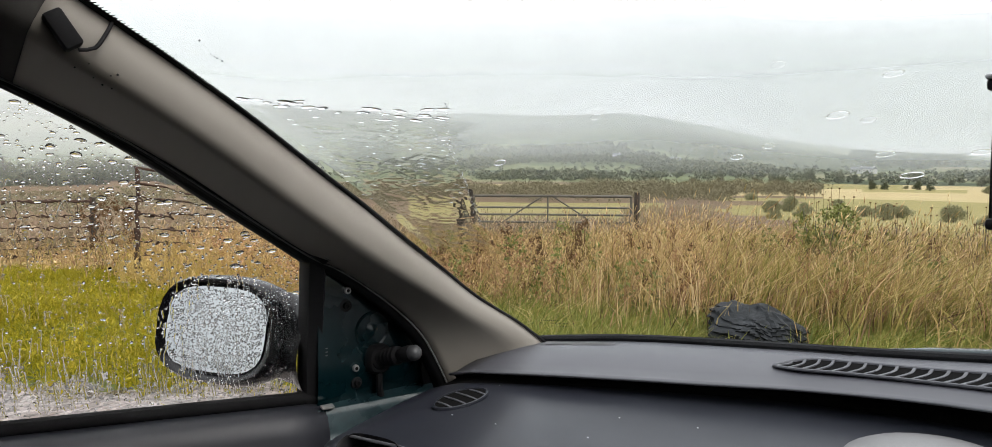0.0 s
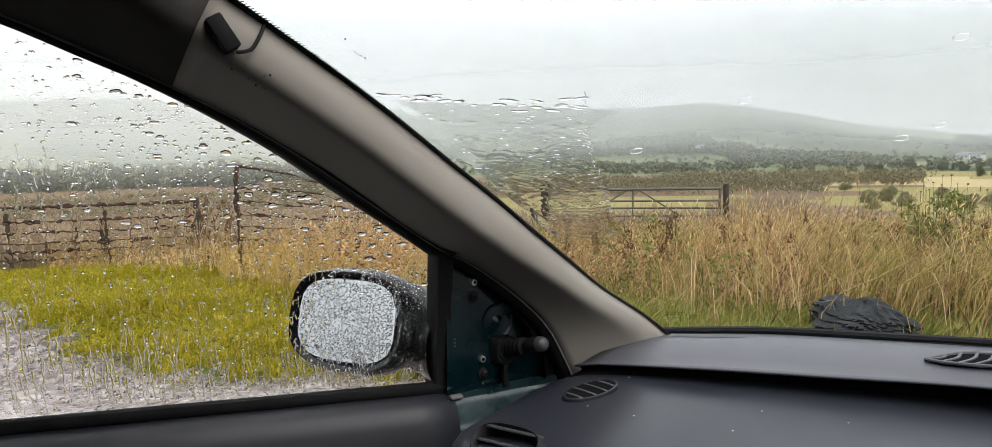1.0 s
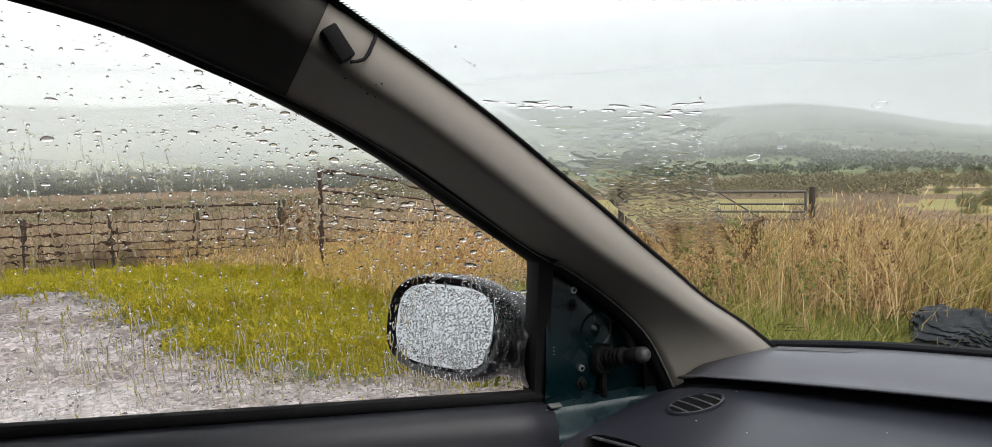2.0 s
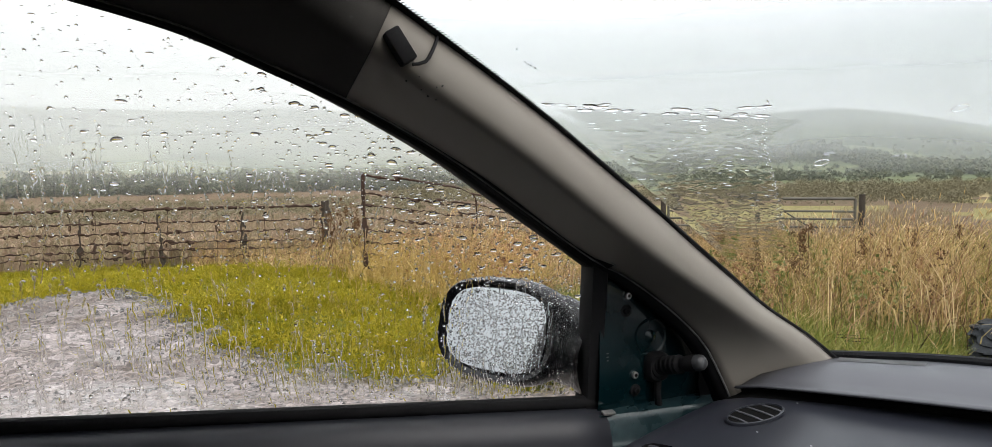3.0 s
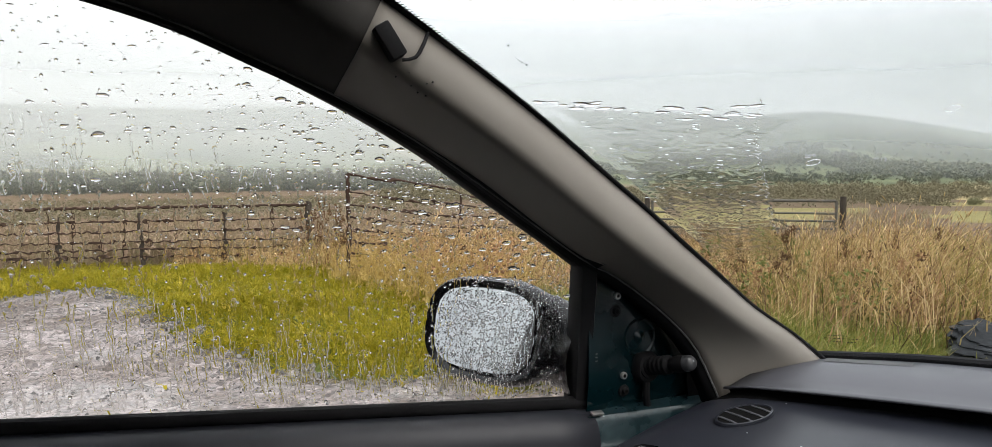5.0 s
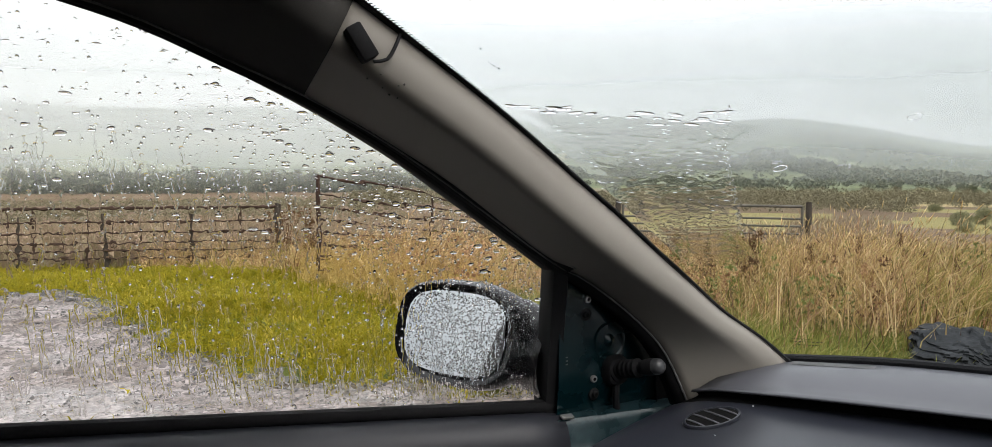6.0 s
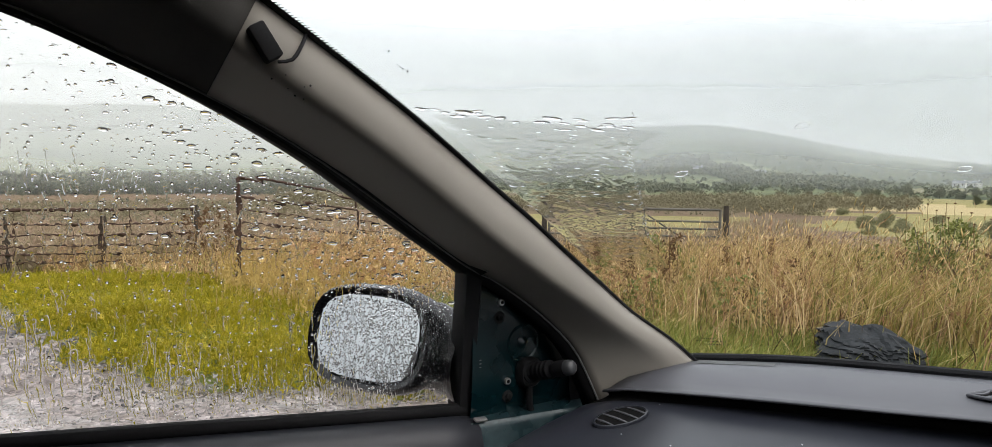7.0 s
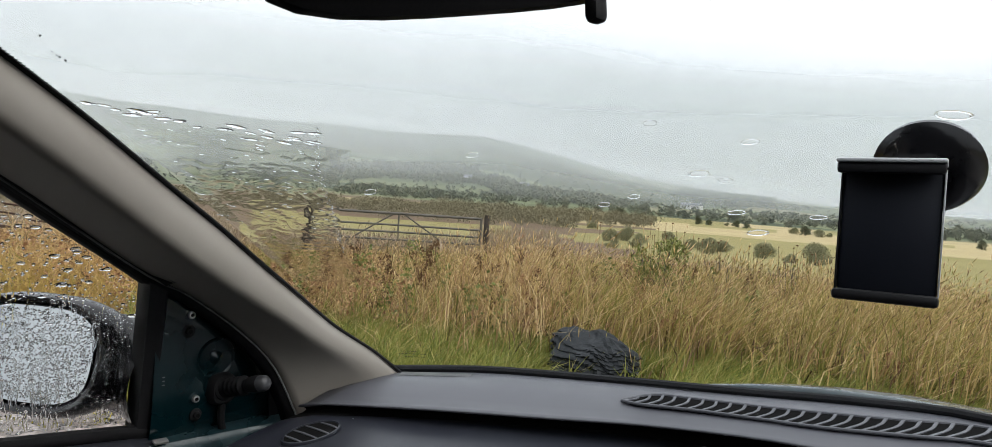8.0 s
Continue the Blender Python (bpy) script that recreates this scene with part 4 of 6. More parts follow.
for sx in (-1, 1):
    part("wing", sheet([[(middle_x + sx * (0.80 + 0.03 * (z < 0.6)), y, min(z, 0.80 - 0.09 * (y - 0.7) ** 2)) for y in np.linspace(0.58, 1.68, 8)] for z in (0.30, 0.55, 0.75, 0.9)], 0.02), M_TEAL, car)
    for y in (1.25, -1.35):
        wheel = part("wheel", ring_profile((middle_x + sx * 0.74, y, 0.29), Vector((0, 1, 0)), Vector((0, 0, 1)), Vector((sx, 0, 0)), 0.58, 0.58, ((-0.09, 0.9), (-0.07, 1.0), (0.07, 1.0), (0.09, 0.9), (0.085, 0.68)), 2.0, 32), M_RUBBER, car, "black rubber tyre")
        part("rim", ring_profile((middle_x + sx * 0.765, y, 0.29), Vector((0, 1, 0)), Vector((0, 0, 1)), Vector((sx, 0, 0)), 0.40, 0.40, ((0.0, 1.0), (0.03, 0.95), (0.035, 0.5), (0.05, 0.2)), 2.0, 24), M_STEEL, wheel)


# wipers, parked along the foot of the screen
def wiper(s0, u0, s1, u1, pivot):
    w = part("wiper", tube(curve_through([pivot, Vector(pivot).lerp(Vector(screen_point(s1, u1)), 0.5) + Vector((0, 0.02, 0.016)), Vector(screen_point((s0 + s1) / 2, (u0 + u1) / 2)) + Vector((0, 0.03, 0.004))], 12), 0.009, 8, taper=0.7), M_BLACK, car, "black windscreen wiper resting at the foot of the glass")
    line = [Vector(screen_point(s0 + (s1 - s0) * k / 20, u0 + (u1 - u0) * k / 20)) + Vector((0, 0.008, 0.001)) for k in range(21)]
    part("blade_rubber", tube(line, 0.0045, 6), M_RUBBER, w)
    part("blade_bow", tube([p + Vector((0, 0.010, 0.003 + 0.008 * math.sin(math.pi * k / 20))) for k, p in enumerate(line)], 0.010, 8, oval=0.6), M_BLACK, w)
    for k in (3, 8, 12, 17):
        part("blade_claw", box(bm_of(), Matrix.Translation(line[k] + Vector((0, 0.005, 0.006))), (0.022, 0.010, 0.014), 0.002), M_BLACK, w)
    return w


wiper(0.008, 0.11, 0.018, 0.31, Vector((-0.20, 1.10, 0.935)))
wiper(0.010, 0.25, 0.010, 0.70, Vector((0.33, 0.97, 0.92)))

# inside mirror on its stem
rm = Vector((-0.270, 0.206, 1.371))
r_ex = Vector((0.61, 0.76, 0.16)).normalized()
r_ey = Vector((0.12, -0.30, 0.95)).normalized()
r_ez = r_ex.cross(r_ey).normalized()
rear = part("inside_mirror", ring_profile(rm, r_ex, r_ey, r_ez if r_ez.y > 0 else -r_ez, 0.235, 0.075, ((-0.012, 0.93), (-0.006, 1.0), (0.012, 1.0), (0.028, 0.85), (0.034, 0.5)), 3.2, 32), M_BLACK, car, "black inside mirror hanging from the screen")
part("mirror_stem", tube([rm + Vector((0.0, 0.03, 0.0)), rm + Vector((0.004, 0.06, 0.02)), rm + Vector((0.006, 0.075, 0.06))], 0.009, 10), M_BLACK, rear)
part("dipping_tab", block((-0.217, 0.259, 1.348), (0.010, 0.012, 0.030), 0.004, (0, -8, 0)), M_BLACK, rear)

# phone holder stuck on the windscreen
hold = thing("phone_holder", (-0.10, 0.50, 1.265), "empty black phone holder on a suction cup stuck to the windscreen", "phone holder")
h_n = Vector((0.22, -0.97, 0.06)).normalized()
h_ex = Vector((0, 0, 1)).cross(h_n).normalized()
h_ey = h_n.cross(h_ex).normalized()
h_c = Vector((-0.113, 0.448, 1.229))
HM = Matrix.Translation(h_c) @ Matrix((h_ex, h_ey, h_n)).transposed().to_4x4() @ pose(0, 0, 0, 0, 0, 1.5)
part("back_plate", box(bm_of(), HM, (0.057, 0.082, 0.007), 0.003), M_PAD, hold, "flat matt black pad of the holder")
part("top_jaw", box(bm_of(), HM @ pose(-0.001, 0.0440, 0.004), (0.062, 0.003, 0.026), 0.0012), M_SILVER, hold, "grey-topped upper clamp jaw")
part("jaw_lip", box(bm_of(), HM @ pose(-0.001, 0.0395, 0.012), (0.061, 0.007, 0.007), 0.002), M_BLACK, hold)
part("bottom_jaw", box(bm_of(), HM @ pose(0.0, -0.0425, 0.006), (0.060, 0.007, 0.020), 0.0025), M_BLACK, hold)
for sx in (-1, 1):
    part("side_rail", box(bm_of(), HM @ pose(sx * 0.0292, 0, 0.001), (0.0011, 0.080, 0.007), 0.0004), M_SILVER if sx > 0 else M_BLACK, hold)
cup_c = Vector((-0.105, 0.489, 1.269))
cup_n = Vector((0.16, -0.74, -0.65)).normalized()
cx = Vector((1, 0.1, 0)).normalized()
cy = cup_n.cross(cx).normalized()
cx = cy.cross(cup_n).normalized()
cup = part("suction_cup", ring_profile(cup_c, cx, cy, cup_n, 0.066, 0.074, ((-0.010, 1.0), (-0.006, 1.03), (-0.003, 0.98), (0.002, 0.88), (0.003, 0.84), (0.009, 0.70), (0.014, 0.45)), 2.0, 40), M_GLOSSBLACK, hold, "round glossy black suction cup")
part("holder_arm", tube([cup_c + cup_n * 0.01, cup_c + cup_n * 0.02 + Vector((-0.01, -0.005, -0.01)), h_c - h_n * 0.004 + Vector((0, 0, 0.012))], 0.010, 12), M_BLACK, hold)
part("cup_lever", box(bm_of(), Matrix.Translation(cup_c + cup_n * 0.010 - cx * 0.004) @ Matrix((cx, cy, cup_n)).transposed().to_4x4(), (0.030, 0.012, 0.008), 0.003), M_GLOSSBLACK, cup)


# ---- land ----
def bearing(x, y):
    """Degrees from straight ahead towards the car's left."""
    return math.degrees(math.atan2(-x, y))


RINGS_R = [0, 7, 10, 14, 25, 40, 70, 110, 180, 260, 420, 600, 900]
RINGS_H = [0, 0, -0.12, -0.35, -0.95, -1.9, -3.0, -3.9, -5.4, -6.6, -8.2, -9.0, -7.0]
SKY_A = [-180, -60, 0, 10, 20, 30, 36, 40, 45, 47, 55, 61, 68, 84, 104, 130, 180]
SKY_E = [1.5, 0.6, 0.3, 0.3, 0.5, 1.1, 2.0, 2.85, 3.55, 3.9, 3.85, 3.85, 4.0, 4.55, 4.45, 4.2, 1.5]
LOW_A = [-20, 12, 20, 29, 34, 40, 48, 56]
LOW_E = [0.0, 0.15, 0.38, 0.80, 1.08, 0.85, 0.55, -1.0]


def land_z(x, y):
    r, a = math.hypot(x, y), bearing(x, y)
    near = float(np.interp(r, RINGS_R, RINGS_H))
    e = float(np.interp(a, SKY_A, SKY_E))
    crest = 1900 * math.tan(radians(e)) + 1.2
    if r > 600:
        u = min(1.0, (r - 600) / 1300)
        near = -9.0 + (crest + 9.0) * (u * u * (3 - 2 * u)) if r < 1900 else crest * (1 - 0.12 * (r - 1900) / 1500)
    if 850 < r < 1300:
        # a lower wooded ridge in front of the hill
        low = 1.2 + 1060 * math.tan(radians(float(np.interp(a, LOW_A, LOW_E, left=-2.0, right=-2.0))))
        k = 1 - min(1.0, abs(r - 1060) / 200)
        near = max(near, -9.0 + (low + 9.0) * k * k * (3 - 2 * k))
    bump = noise.noise(Vector((x * 0.004, y * 0.004, 1.7))) * min(1.0, max(0.0, (r - 300) / 700)) * 9 * min(1.0, e / 3)
    small = noise.noise(Vector((x * 0.3, y * 0.3, 4.0))) * 0.05 * min(1.0, max(0.0, (r - 5) / 4))
    roll = noise.noise(Vector((x * 0.03, y * 0.03, 9.0))) * 0.5 * min(1.0, max(0.0, (r - 25) / 60))
    return near + bump + small + roll


radii = [0.0, 2, 4, 5.5, 7, 8.5, 10, 12, 14, 16.5, 20, 25, 30, 36, 43, 50, 58, 66, 75, 85, 96, 110, 125, 145, 165, 190, 220, 255, 300, 350, 420, 500, 580, 660, 750, 850, 950, 1060, 1180, 1300, 1430, 1560, 1700, 1850, 1950, 2200, 2700, 3400]
STEPS = 288
verts, faces, slots = [], [], []
for r in radii:
    for k in range(STEPS):
        a = 2 * math.pi * k / STEPS
        x, y = -r * math.sin(a), r * math.cos(a)
        verts.append((x, y, land_z(x, y)))


def land_kind(a, r):
    """Which cover lies at a bearing and distance: 0 turf, 1 moor, 2 pasture, 3 stubble, 4 hill."""
    if r < 15:
        return 0
    if r > 560:
        return 4
    if 8 < a < 44:
        if r < 34 + 6 * math.sin(a * 0.5):
            return 1
        if r < 150 + 12 * math.sin(a * 0.4):
            return 2 if a < 37 + 4 * math.sin(r * 0.11) else 1
        if r < 240:
            return 3 if a < 43 else 1
        if r < 300:
            return 3 if int(a / 6) % 2 else 2
        if r < 420:
            return 3 if int(a / 7) % 2 else 2
        return 4
    if 44 <= a < 64 and 34 <= r < 96:
        return 2
    if 50 <= a < 62 and 240 <= r < 330:
        return 3
    if -90 < a <= 8:
        return 2 if int(r / 60) % 2 else 1
    return 1 if r < 420 else 4


for i in range(len(radii) - 1):
    for k in range(STEPS):
        a, b = i * STEPS + k, i * STEPS + (k + 1) % STEPS
        faces.append((a, b, b + STEPS, a + STEPS))
        deg = 360 * (k + 0.5) / STEPS
        slots.append(land_kind(deg if deg <= 180 else deg - 360, (radii[i] + radii[i + 1]) / 2))
me = bpy.data.meshes.new("ground")
me.from_pydata(verts, [], faces)
for m in (M_TURF, M_MOOR, M_FIELD, M_STRAW, M_HILL):
    me.materials.append(m)
me.polygons.foreach_set("material_index", slots)
me.polygons.foreach_set("use_smooth", [True] * len(faces))
tagged(new("ground", me), "rough valley land of moor, pasture and far hills", "ground", kind="structure")

# gravel pull-in: an uneven edge against the grass
EDGE = curve_through([(2.0, -17.0), (9.0, -14.5), (12.5, -8.0), (13.0, -1.0), (12.0, 5.0), (9.0, 7.5), (4.0, 5.4), (0.0, 4.5), (-1.8, 3.9), (-2.9, 2.9), (-3.6, 1.55), (-4.1, 0.75), (-4.45, 0.2), (-5.1, -0.35), (-6.0, -0.62), (-6.7, -1.0), (-7.4, -1.0), (-8.2, -1.3), (-8.7, -1.9), (-8.5, -2.45), (-7.9, -2.7), (-7.2, -3.6), (-7.6, -5.5), (-9.5, -9.0), (-12.0, -13.5), (-6.0, -16.0), (2.0, -17.0)], 360)
rng = random.Random(3)
track = []
for i, (x, y) in enumerate(EDGE):
    w = noise.noise(Vector((x * 1.7, y * 1.7, 0))) * 0.46 + noise.noise(Vector((x * 5, y * 5, 3))) * 0.20
    t = EDGE[min(i + 1, 359)] - EDGE[max(i - 1, 0)]
    nx, ny = -t[1] / np.hypot(*t), t[0] / np.hypot(*t)
    track.append((x + nx * w, y + ny * w))
track.sort(key=lambda p: math.atan2(p[1] + 4.5, p[0] - 1.5))
track.append(track[0])
rows = []
for x, y in track:
    cx_, cy_ = 1.5, -4.5
    rows.append([(x + (cx_ - x) * u, y + (cy_ - y) * u, land_z(x + (cx_ - x) * u, y + (cy_ - y) * u) + (0.042 if u > 0.01 else 0.02) + (0.0 if u else -0.05) + 0.008 * noise.noise(Vector(((x + (cx_ - x) * u) * 1.5, (y + (cy_ - y) * u) * 1.5, 2)))) for u in (0.0, 0.006, 0.05, 0.12, 0.22, 0.36, 0.55, 0.8, 1.0)])
single("gravel_track", sheet(rows), M_GRAVEL, "wet grey gravel pull-in with shallow puddles", "gravel", kind="structure", sharp=0)


# a fine plan of where the gravel lies
GX, GY = np.meshgrid(np.arange(-16, 16, 0.08), np.arange(-16, 16, 0.08), indexing="ij")
on_gravel = np.zeros(GX.shape, bool)
plan = np.array(track[:-1])
near_side = [p for p in track if p[0] < 0 and p[1] > -5]
for (xi, yi), (xj, yj) in zip(plan, np.roll(plan, 1, axis=0)):
    if yi != yj:
        on_gravel ^= ((yi > GY) != (yj > GY)) & (GX < (xj - xi) * (GY - yi) / (yj - yi) + xi)


soft_gravel = on_gravel.astype(float)
for axis in (0, 1):
    soft_gravel = sum(np.roll(soft_gravel, k, axis) for k in range(-6, 7)) / 13


def edge_mix(x, y):
    """How much of the ground round a place is gravel."""
    return float(soft_gravel[int((x + 16) / 0.08), int((y + 16) / 0.08)]) if abs(x) < 15.9 and abs(y) < 15.9 else 0.0


def inside_track(x, y):
    return abs(x) < 15.9 and abs(y) < 15.9 and bool(on_gravel[int((x + 16) / 0.08), int((y + 16) / 0.08)])


# loose stones along the edge of the gravel and out on it
rng = random.Random(8)
co, fs = [], []
for k in range(21000):
    x, y = (lambda p: (p[0] + rng.gauss(0, 0.25), p[1] + rng.gauss(0, 0.25)))(rng.choice(near_side)) if k % 2 else (rng.uniform(-8.2, -2.6), rng.uniform(-4.5, 1.0))
    if not inside_track(x, y):
        continue
    r = 0.004 + 0.010 * rng.random() ** 2.2
    z = land_z(x, y) + 0.040
    o = len(co)
    for dx, dy, dz in ((1, 0, 0), (0, 1, 0), (-1, 0, 0), (0, -1, 0), (0, 0, 0.8), (0, 0, -0.6)):
        q = rng.uniform(0.7, 1.3) * r
        co.append((x + dx * q * 1.2, y + dy * q, z + dz * q))
    fs += [tuple(o + v for v in f) for f in ((0, 1, 4), (1, 2, 4), (2, 3, 4), (3, 0, 4), (1, 0, 5), (2, 1, 5), (3, 2, 5), (0, 3, 5))]
single("loose_stones", (co, [], fs), M_STONE, "small loose stones scattered over the gravel", "stones", kind="stuff", smooth=False)


# ---- grass ----
def blades(name, xy, height, width, lean, material, label, seed=0, head=0.0, curl=0.25, z=None):
    """Many separate tapering leaves, bent by the wind; head adds a seed head to the tip."""
    g = np.random.default_rng(seed)
    n = len(xy)
    xy = np.asarray(xy, float)
    base = np.c_[xy, np.array([land_z(x, y) for x, y in xy]) - 0.01 if z is None else z]
    turn = g.uniform(0, 2 * np.pi, n)
    side = np.c_[np.cos(turn), np.sin(turn), np.zeros(n)] * (width * g.uniform(0.6, 1.4, n))[:, None]
    to = g.uniform(0, 2 * np.pi, n)
    off = np.c_[np.cos(to), np.sin(to), np.zeros(n)] * (height * lean * g.uniform(0.1, 1.6, n))[:, None]
    off[:, 0] += height * lean * 0.5
    up = np.c_[np.zeros(n), np.zeros(n), height]
    mid = base + up * 0.55 + off * curl
    tip = base + up * g.uniform(0.85, 1.0, n)[:, None] + off
    parts = [base - side, base + side, mid + side * 0.75, mid - side * 0.75, tip]
    quad = [(0, 1, 2, 3)]
    tri = [(3, 2, 4)]
    nv = 5
    if head:
        d = (tip - mid)
        d /= np.linalg.norm(d, axis=1)[:, None]
        ln = (head * g.uniform(0.6, 1.4, n))[:, None]
        fat = side / np.linalg.norm(side, axis=1)[:, None] * ln * 0.055
        fat2 = np.cross(d, fat)
        parts += [tip - d * ln * 0.1, tip + d * ln * 0.35 + fat, tip + d * ln * 0.35 - fat, tip + d * ln * 0.35 + fat2, tip + d * ln * 0.35 - fat2, tip + d * ln]
        tri += [(5, 6, 8), (5, 8, 7), (5, 7, 9), (5, 9, 6), (10, 8, 6), (10, 7, 8), (10, 9, 7), (10, 6, 9)]
        nv = 11
    co = np.stack(parts, axis=1).reshape(-1, 3)
    start = np.arange(n)[:, None] * nv
    loops = np.concatenate([np.array(quad).ravel(), np.array(tri).ravel()])
    idx = (start + loops[None, :]).ravel()
    sizes = np.tile(np.array([4] * len(quad) + [3] * len(tri)), n)
    me = bpy.data.meshes.new(name)
    me.vertices.add(len(co))
    me.vertices.foreach_set("co", co.ravel())
    me.loops.add(len(idx))
    me.loops.foreach_set("vertex_index", idx.astype(np.int32))
    me.polygons.add(len(sizes))
    me.polygons.foreach_set("loop_start", np.r_[0, np.cumsum(sizes)[:-1]].astype(np.int32))
    me.update(calc_edges=True)
    return single(name, me, material, label, "grass", kind="stuff", smooth=False)


def scatter(n, seed, a0, a1, r0, r1, keep, near=1.0):
    """Places by bearing and distance, denser where keep says so."""
    g = np.random.default_rng(seed)
    out = []
    while len(out) < n:
        a, r = math.radians(g.uniform(a0, a1)), r0 + (r1 - r0) * g.random() ** near
        x, y = -r * math.sin(a), r * math.cos(a)
        if g.random() < keep(x, y, math.degrees(a), r):
            out.append((x, y))
    return np.array(out)


def tall_start(a):
    """How far out the tall dry growth begins, by bearing."""
    return float(np.interp(a, [-20, 20, 40, 60, 70, 78, 86, 92, 110], [5.0, 5.0, 5.1, 5.5, 6.3, 7.0, 9.6, 11.6, 12.6]))


def tall_height(x, y):
    """How high the dry growth stands: lower round the gate, higher along the verge ahead."""
    h = float(np.interp(bearing(x, y), [0, 20, 42, 47, 54, 64, 72, 80, 90], [0.72, 0.74, 0.76, 0.60, 0.44, 0.42, 0.50, 0.62, 0.52]))
    return (h + 0.22 * noise.noise(Vector((x * 0.8, y * 0.8, 3))) + 0.14 * noise.noise(Vector((x * 2.6, y * 2.6, 8)))) * float(np.interp(math.hypot(x, y), [6, 8, 11, 15], [1.0, 0.92, 0.8, 0.7]))


def clump(x, y, f, k):
    return 0.5 + 0.5 * noise.noise(Vector((x * f, y * f, k)))


def keep_short(x, y, a, r):
    if inside_track(x, y):
        return 0.55 * max(0.0, 0.92 - edge_mix(x, y)) * (clump(x, y, 2.2, 31) > 0.45) + 0.002
    e = tall_start(a)
    return (1.0 if r < e + 0.8 else 0.12 if a < 84 else 0.7) * (0.30 + clump(x, y, 0.9, 1)) * (1 - 0.9 * edge_mix(x, y))


pts = scatter(100000, 1, 55, 118, 3.2, 14.5, keep_short, 1.25)
g = np.random.default_rng(5)
blades("grass", pts, 0.03 + 0.07 * g.random(len(pts)) + 0.14 * np.array([clump(x, y, 1.1, 5) ** 2 for x, y in pts]), 0.0036, 0.85, M_GRASS, "short yellow-green grass beside the gravel", 11)


def keep_verge(x, y, a, r):
    if inside_track(x, y) or (31 < a < 41 and r < 4.7 and clump(x, y, 6, 3) < 0.62):
        return 0.0
    return (1.0 if r < tall_start(a) + 0.4 else 0.25 * math.exp(-(r - tall_start(a)) / 1.5)) * (0.3 + clump(x, y, 1.2, 2))


pts = scatter(42000, 2, -2, 72, 3.8, 8.5, keep_verge, 1.2)
g = np.random.default_rng(6)
blades("grass", pts, 0.10 + 0.20 * g.random(len(pts)), 0.0055, 0.6, M_LUSH, "lush green verge grass at the foot of the dry growth", 12)


def keep_tall(x, y, a, r):
    if inside_track(x, y):
        return 0.0
    e = tall_start(a)
    if r < e:
        return 0.02 if r > e - 0.7 else 0.0
    return min(1.0, 0.25 + (r - e) / 1.2) * (0.25 + 1.1 * clump(x, y, 0.8, 7) ** 1.5)


def keep_green(x, y, a, r):
    return keep_tall(x, y, a, r) * (1.0 if clump(x, y, 0.45, 20) + 0.25 * (a < 40) > 0.60 else 0.10)


def keep_straw(x, y, a, r):
    return keep_tall(x, y, a, r) * (0.35 if clump(x, y, 0.45, 20) + 0.25 * (a < 40) > 0.64 else 1.0)


def stand(n, seed, keep, a1, lo, hi, width, lean, material, label, head, r1=15.0):
    pts = scatter(n, seed, -4, a1, 4.6, r1, keep, 1.35)
    g = np.random.default_rng(seed + 50)
    h = np.array([tall_height(x, y) for x, y in pts]) * (lo + (hi - lo) * g.random(len(pts)))
    blades("dry_grass", pts, h, width, lean, material, label, seed + 10, head=head)


stand(34000, 3, keep_straw, 96, 0.55, 1.10, 0.0032, 0.45, M_TALL, "tall straw-coloured dry grass gone to seed", 0.05)
stand(46000, 4, keep_straw, 96, 0.25, 0.85, 0.0052, 0.85, M_TALL, "bent and fallen dry leaves among the tall grass", 0.0)
stand(26000, 23, keep_green, 90, 0.35, 0.95, 0.0052, 0.65, M_GREENTALL, "half-green grass growing through the dry stand", 0.0)
stand(9000, 24, keep_green, 90, 0.6, 1.1, 0.0022, 0.4, M_GREENTALL, "yellow-green grass stems with seed heads", 0.05)
stand(15000, 41, lambda x, y, a, r: keep_tall(x, y, a, r) * float(np.interp(a, [52, 62, 84, 90], [0.05, 1.0, 1.0, 0.1])), 90, 0.45, 1.0, 0.0042, 0.5, M_RUSSET, "russet-brown dead grass round the open gate", 0.04)
stand(3200, 31, keep_tall, 82, 0.55, 1.08, 0.0026, 0.35, M_DEAD, "dark brown dead flower stems standing in the dry grass", 0.055, 11.0)
stand(7500, 33, keep_tall, 82, 0.25, 0.7, 0.0048, 0.7, M_DEAD, "withered brown leaves low in the dry grass", 0.0, 10.0)
stand(1500, 25, keep_straw, 84, 1.05, 1.38, 0.0034, 0.35, M_TALL, "single tall pale stems above the dry grass", 0.07, 10.0)
pts = scatter(5200, 27, 70, 85, 6.0, 10.5, lambda x, y, a, r: 0.0 if inside_track(x, y) else math.exp(-((r - tall_start(a) - 0.3) / 0.9) ** 2) * (0.3 + clump(x, y, 1.0, 44)), 1.0)
g = np.random.default_rng(28)
blades("dry_grass", pts, 0.18 + 0.34 * g.random(len(pts)) * np.array([0.5 + clump(x, y, 0.8, 45) for x, y in pts]), 0.0045, 0.5, M_PALE, "bleached golden grass at the foot of the open gate", 29)
pts = scatter(9000, 9, -4, 90, 5.5, 12.0, lambda x, y, a, r: keep_tall(x, y, a, r) * (clump(x, y, 0.6, 12) > 0.5), 1.2)
g = np.random.default_rng(9)
blades("grass", pts, 0.2 + 0.36 * g.random(len(pts)), 0.005, 0.45, M_LUSH, "green stems growing up through the dry grass", 15)
pts = scatter(30000, 10, 40, 125, 12.5, 70, lambda x, y, a, r: 0.3 + clump(x, y, 0.25, 4) if a < 82 and not (47 <= a < 66 and r > 24) else 0.05 if a < 82 else (0.3 + clump(x, y, 0.25, 4)) * (x < -12.2 + 0.23 * (y - 0.74)), 1.6)
g = np.random.default_rng(10)
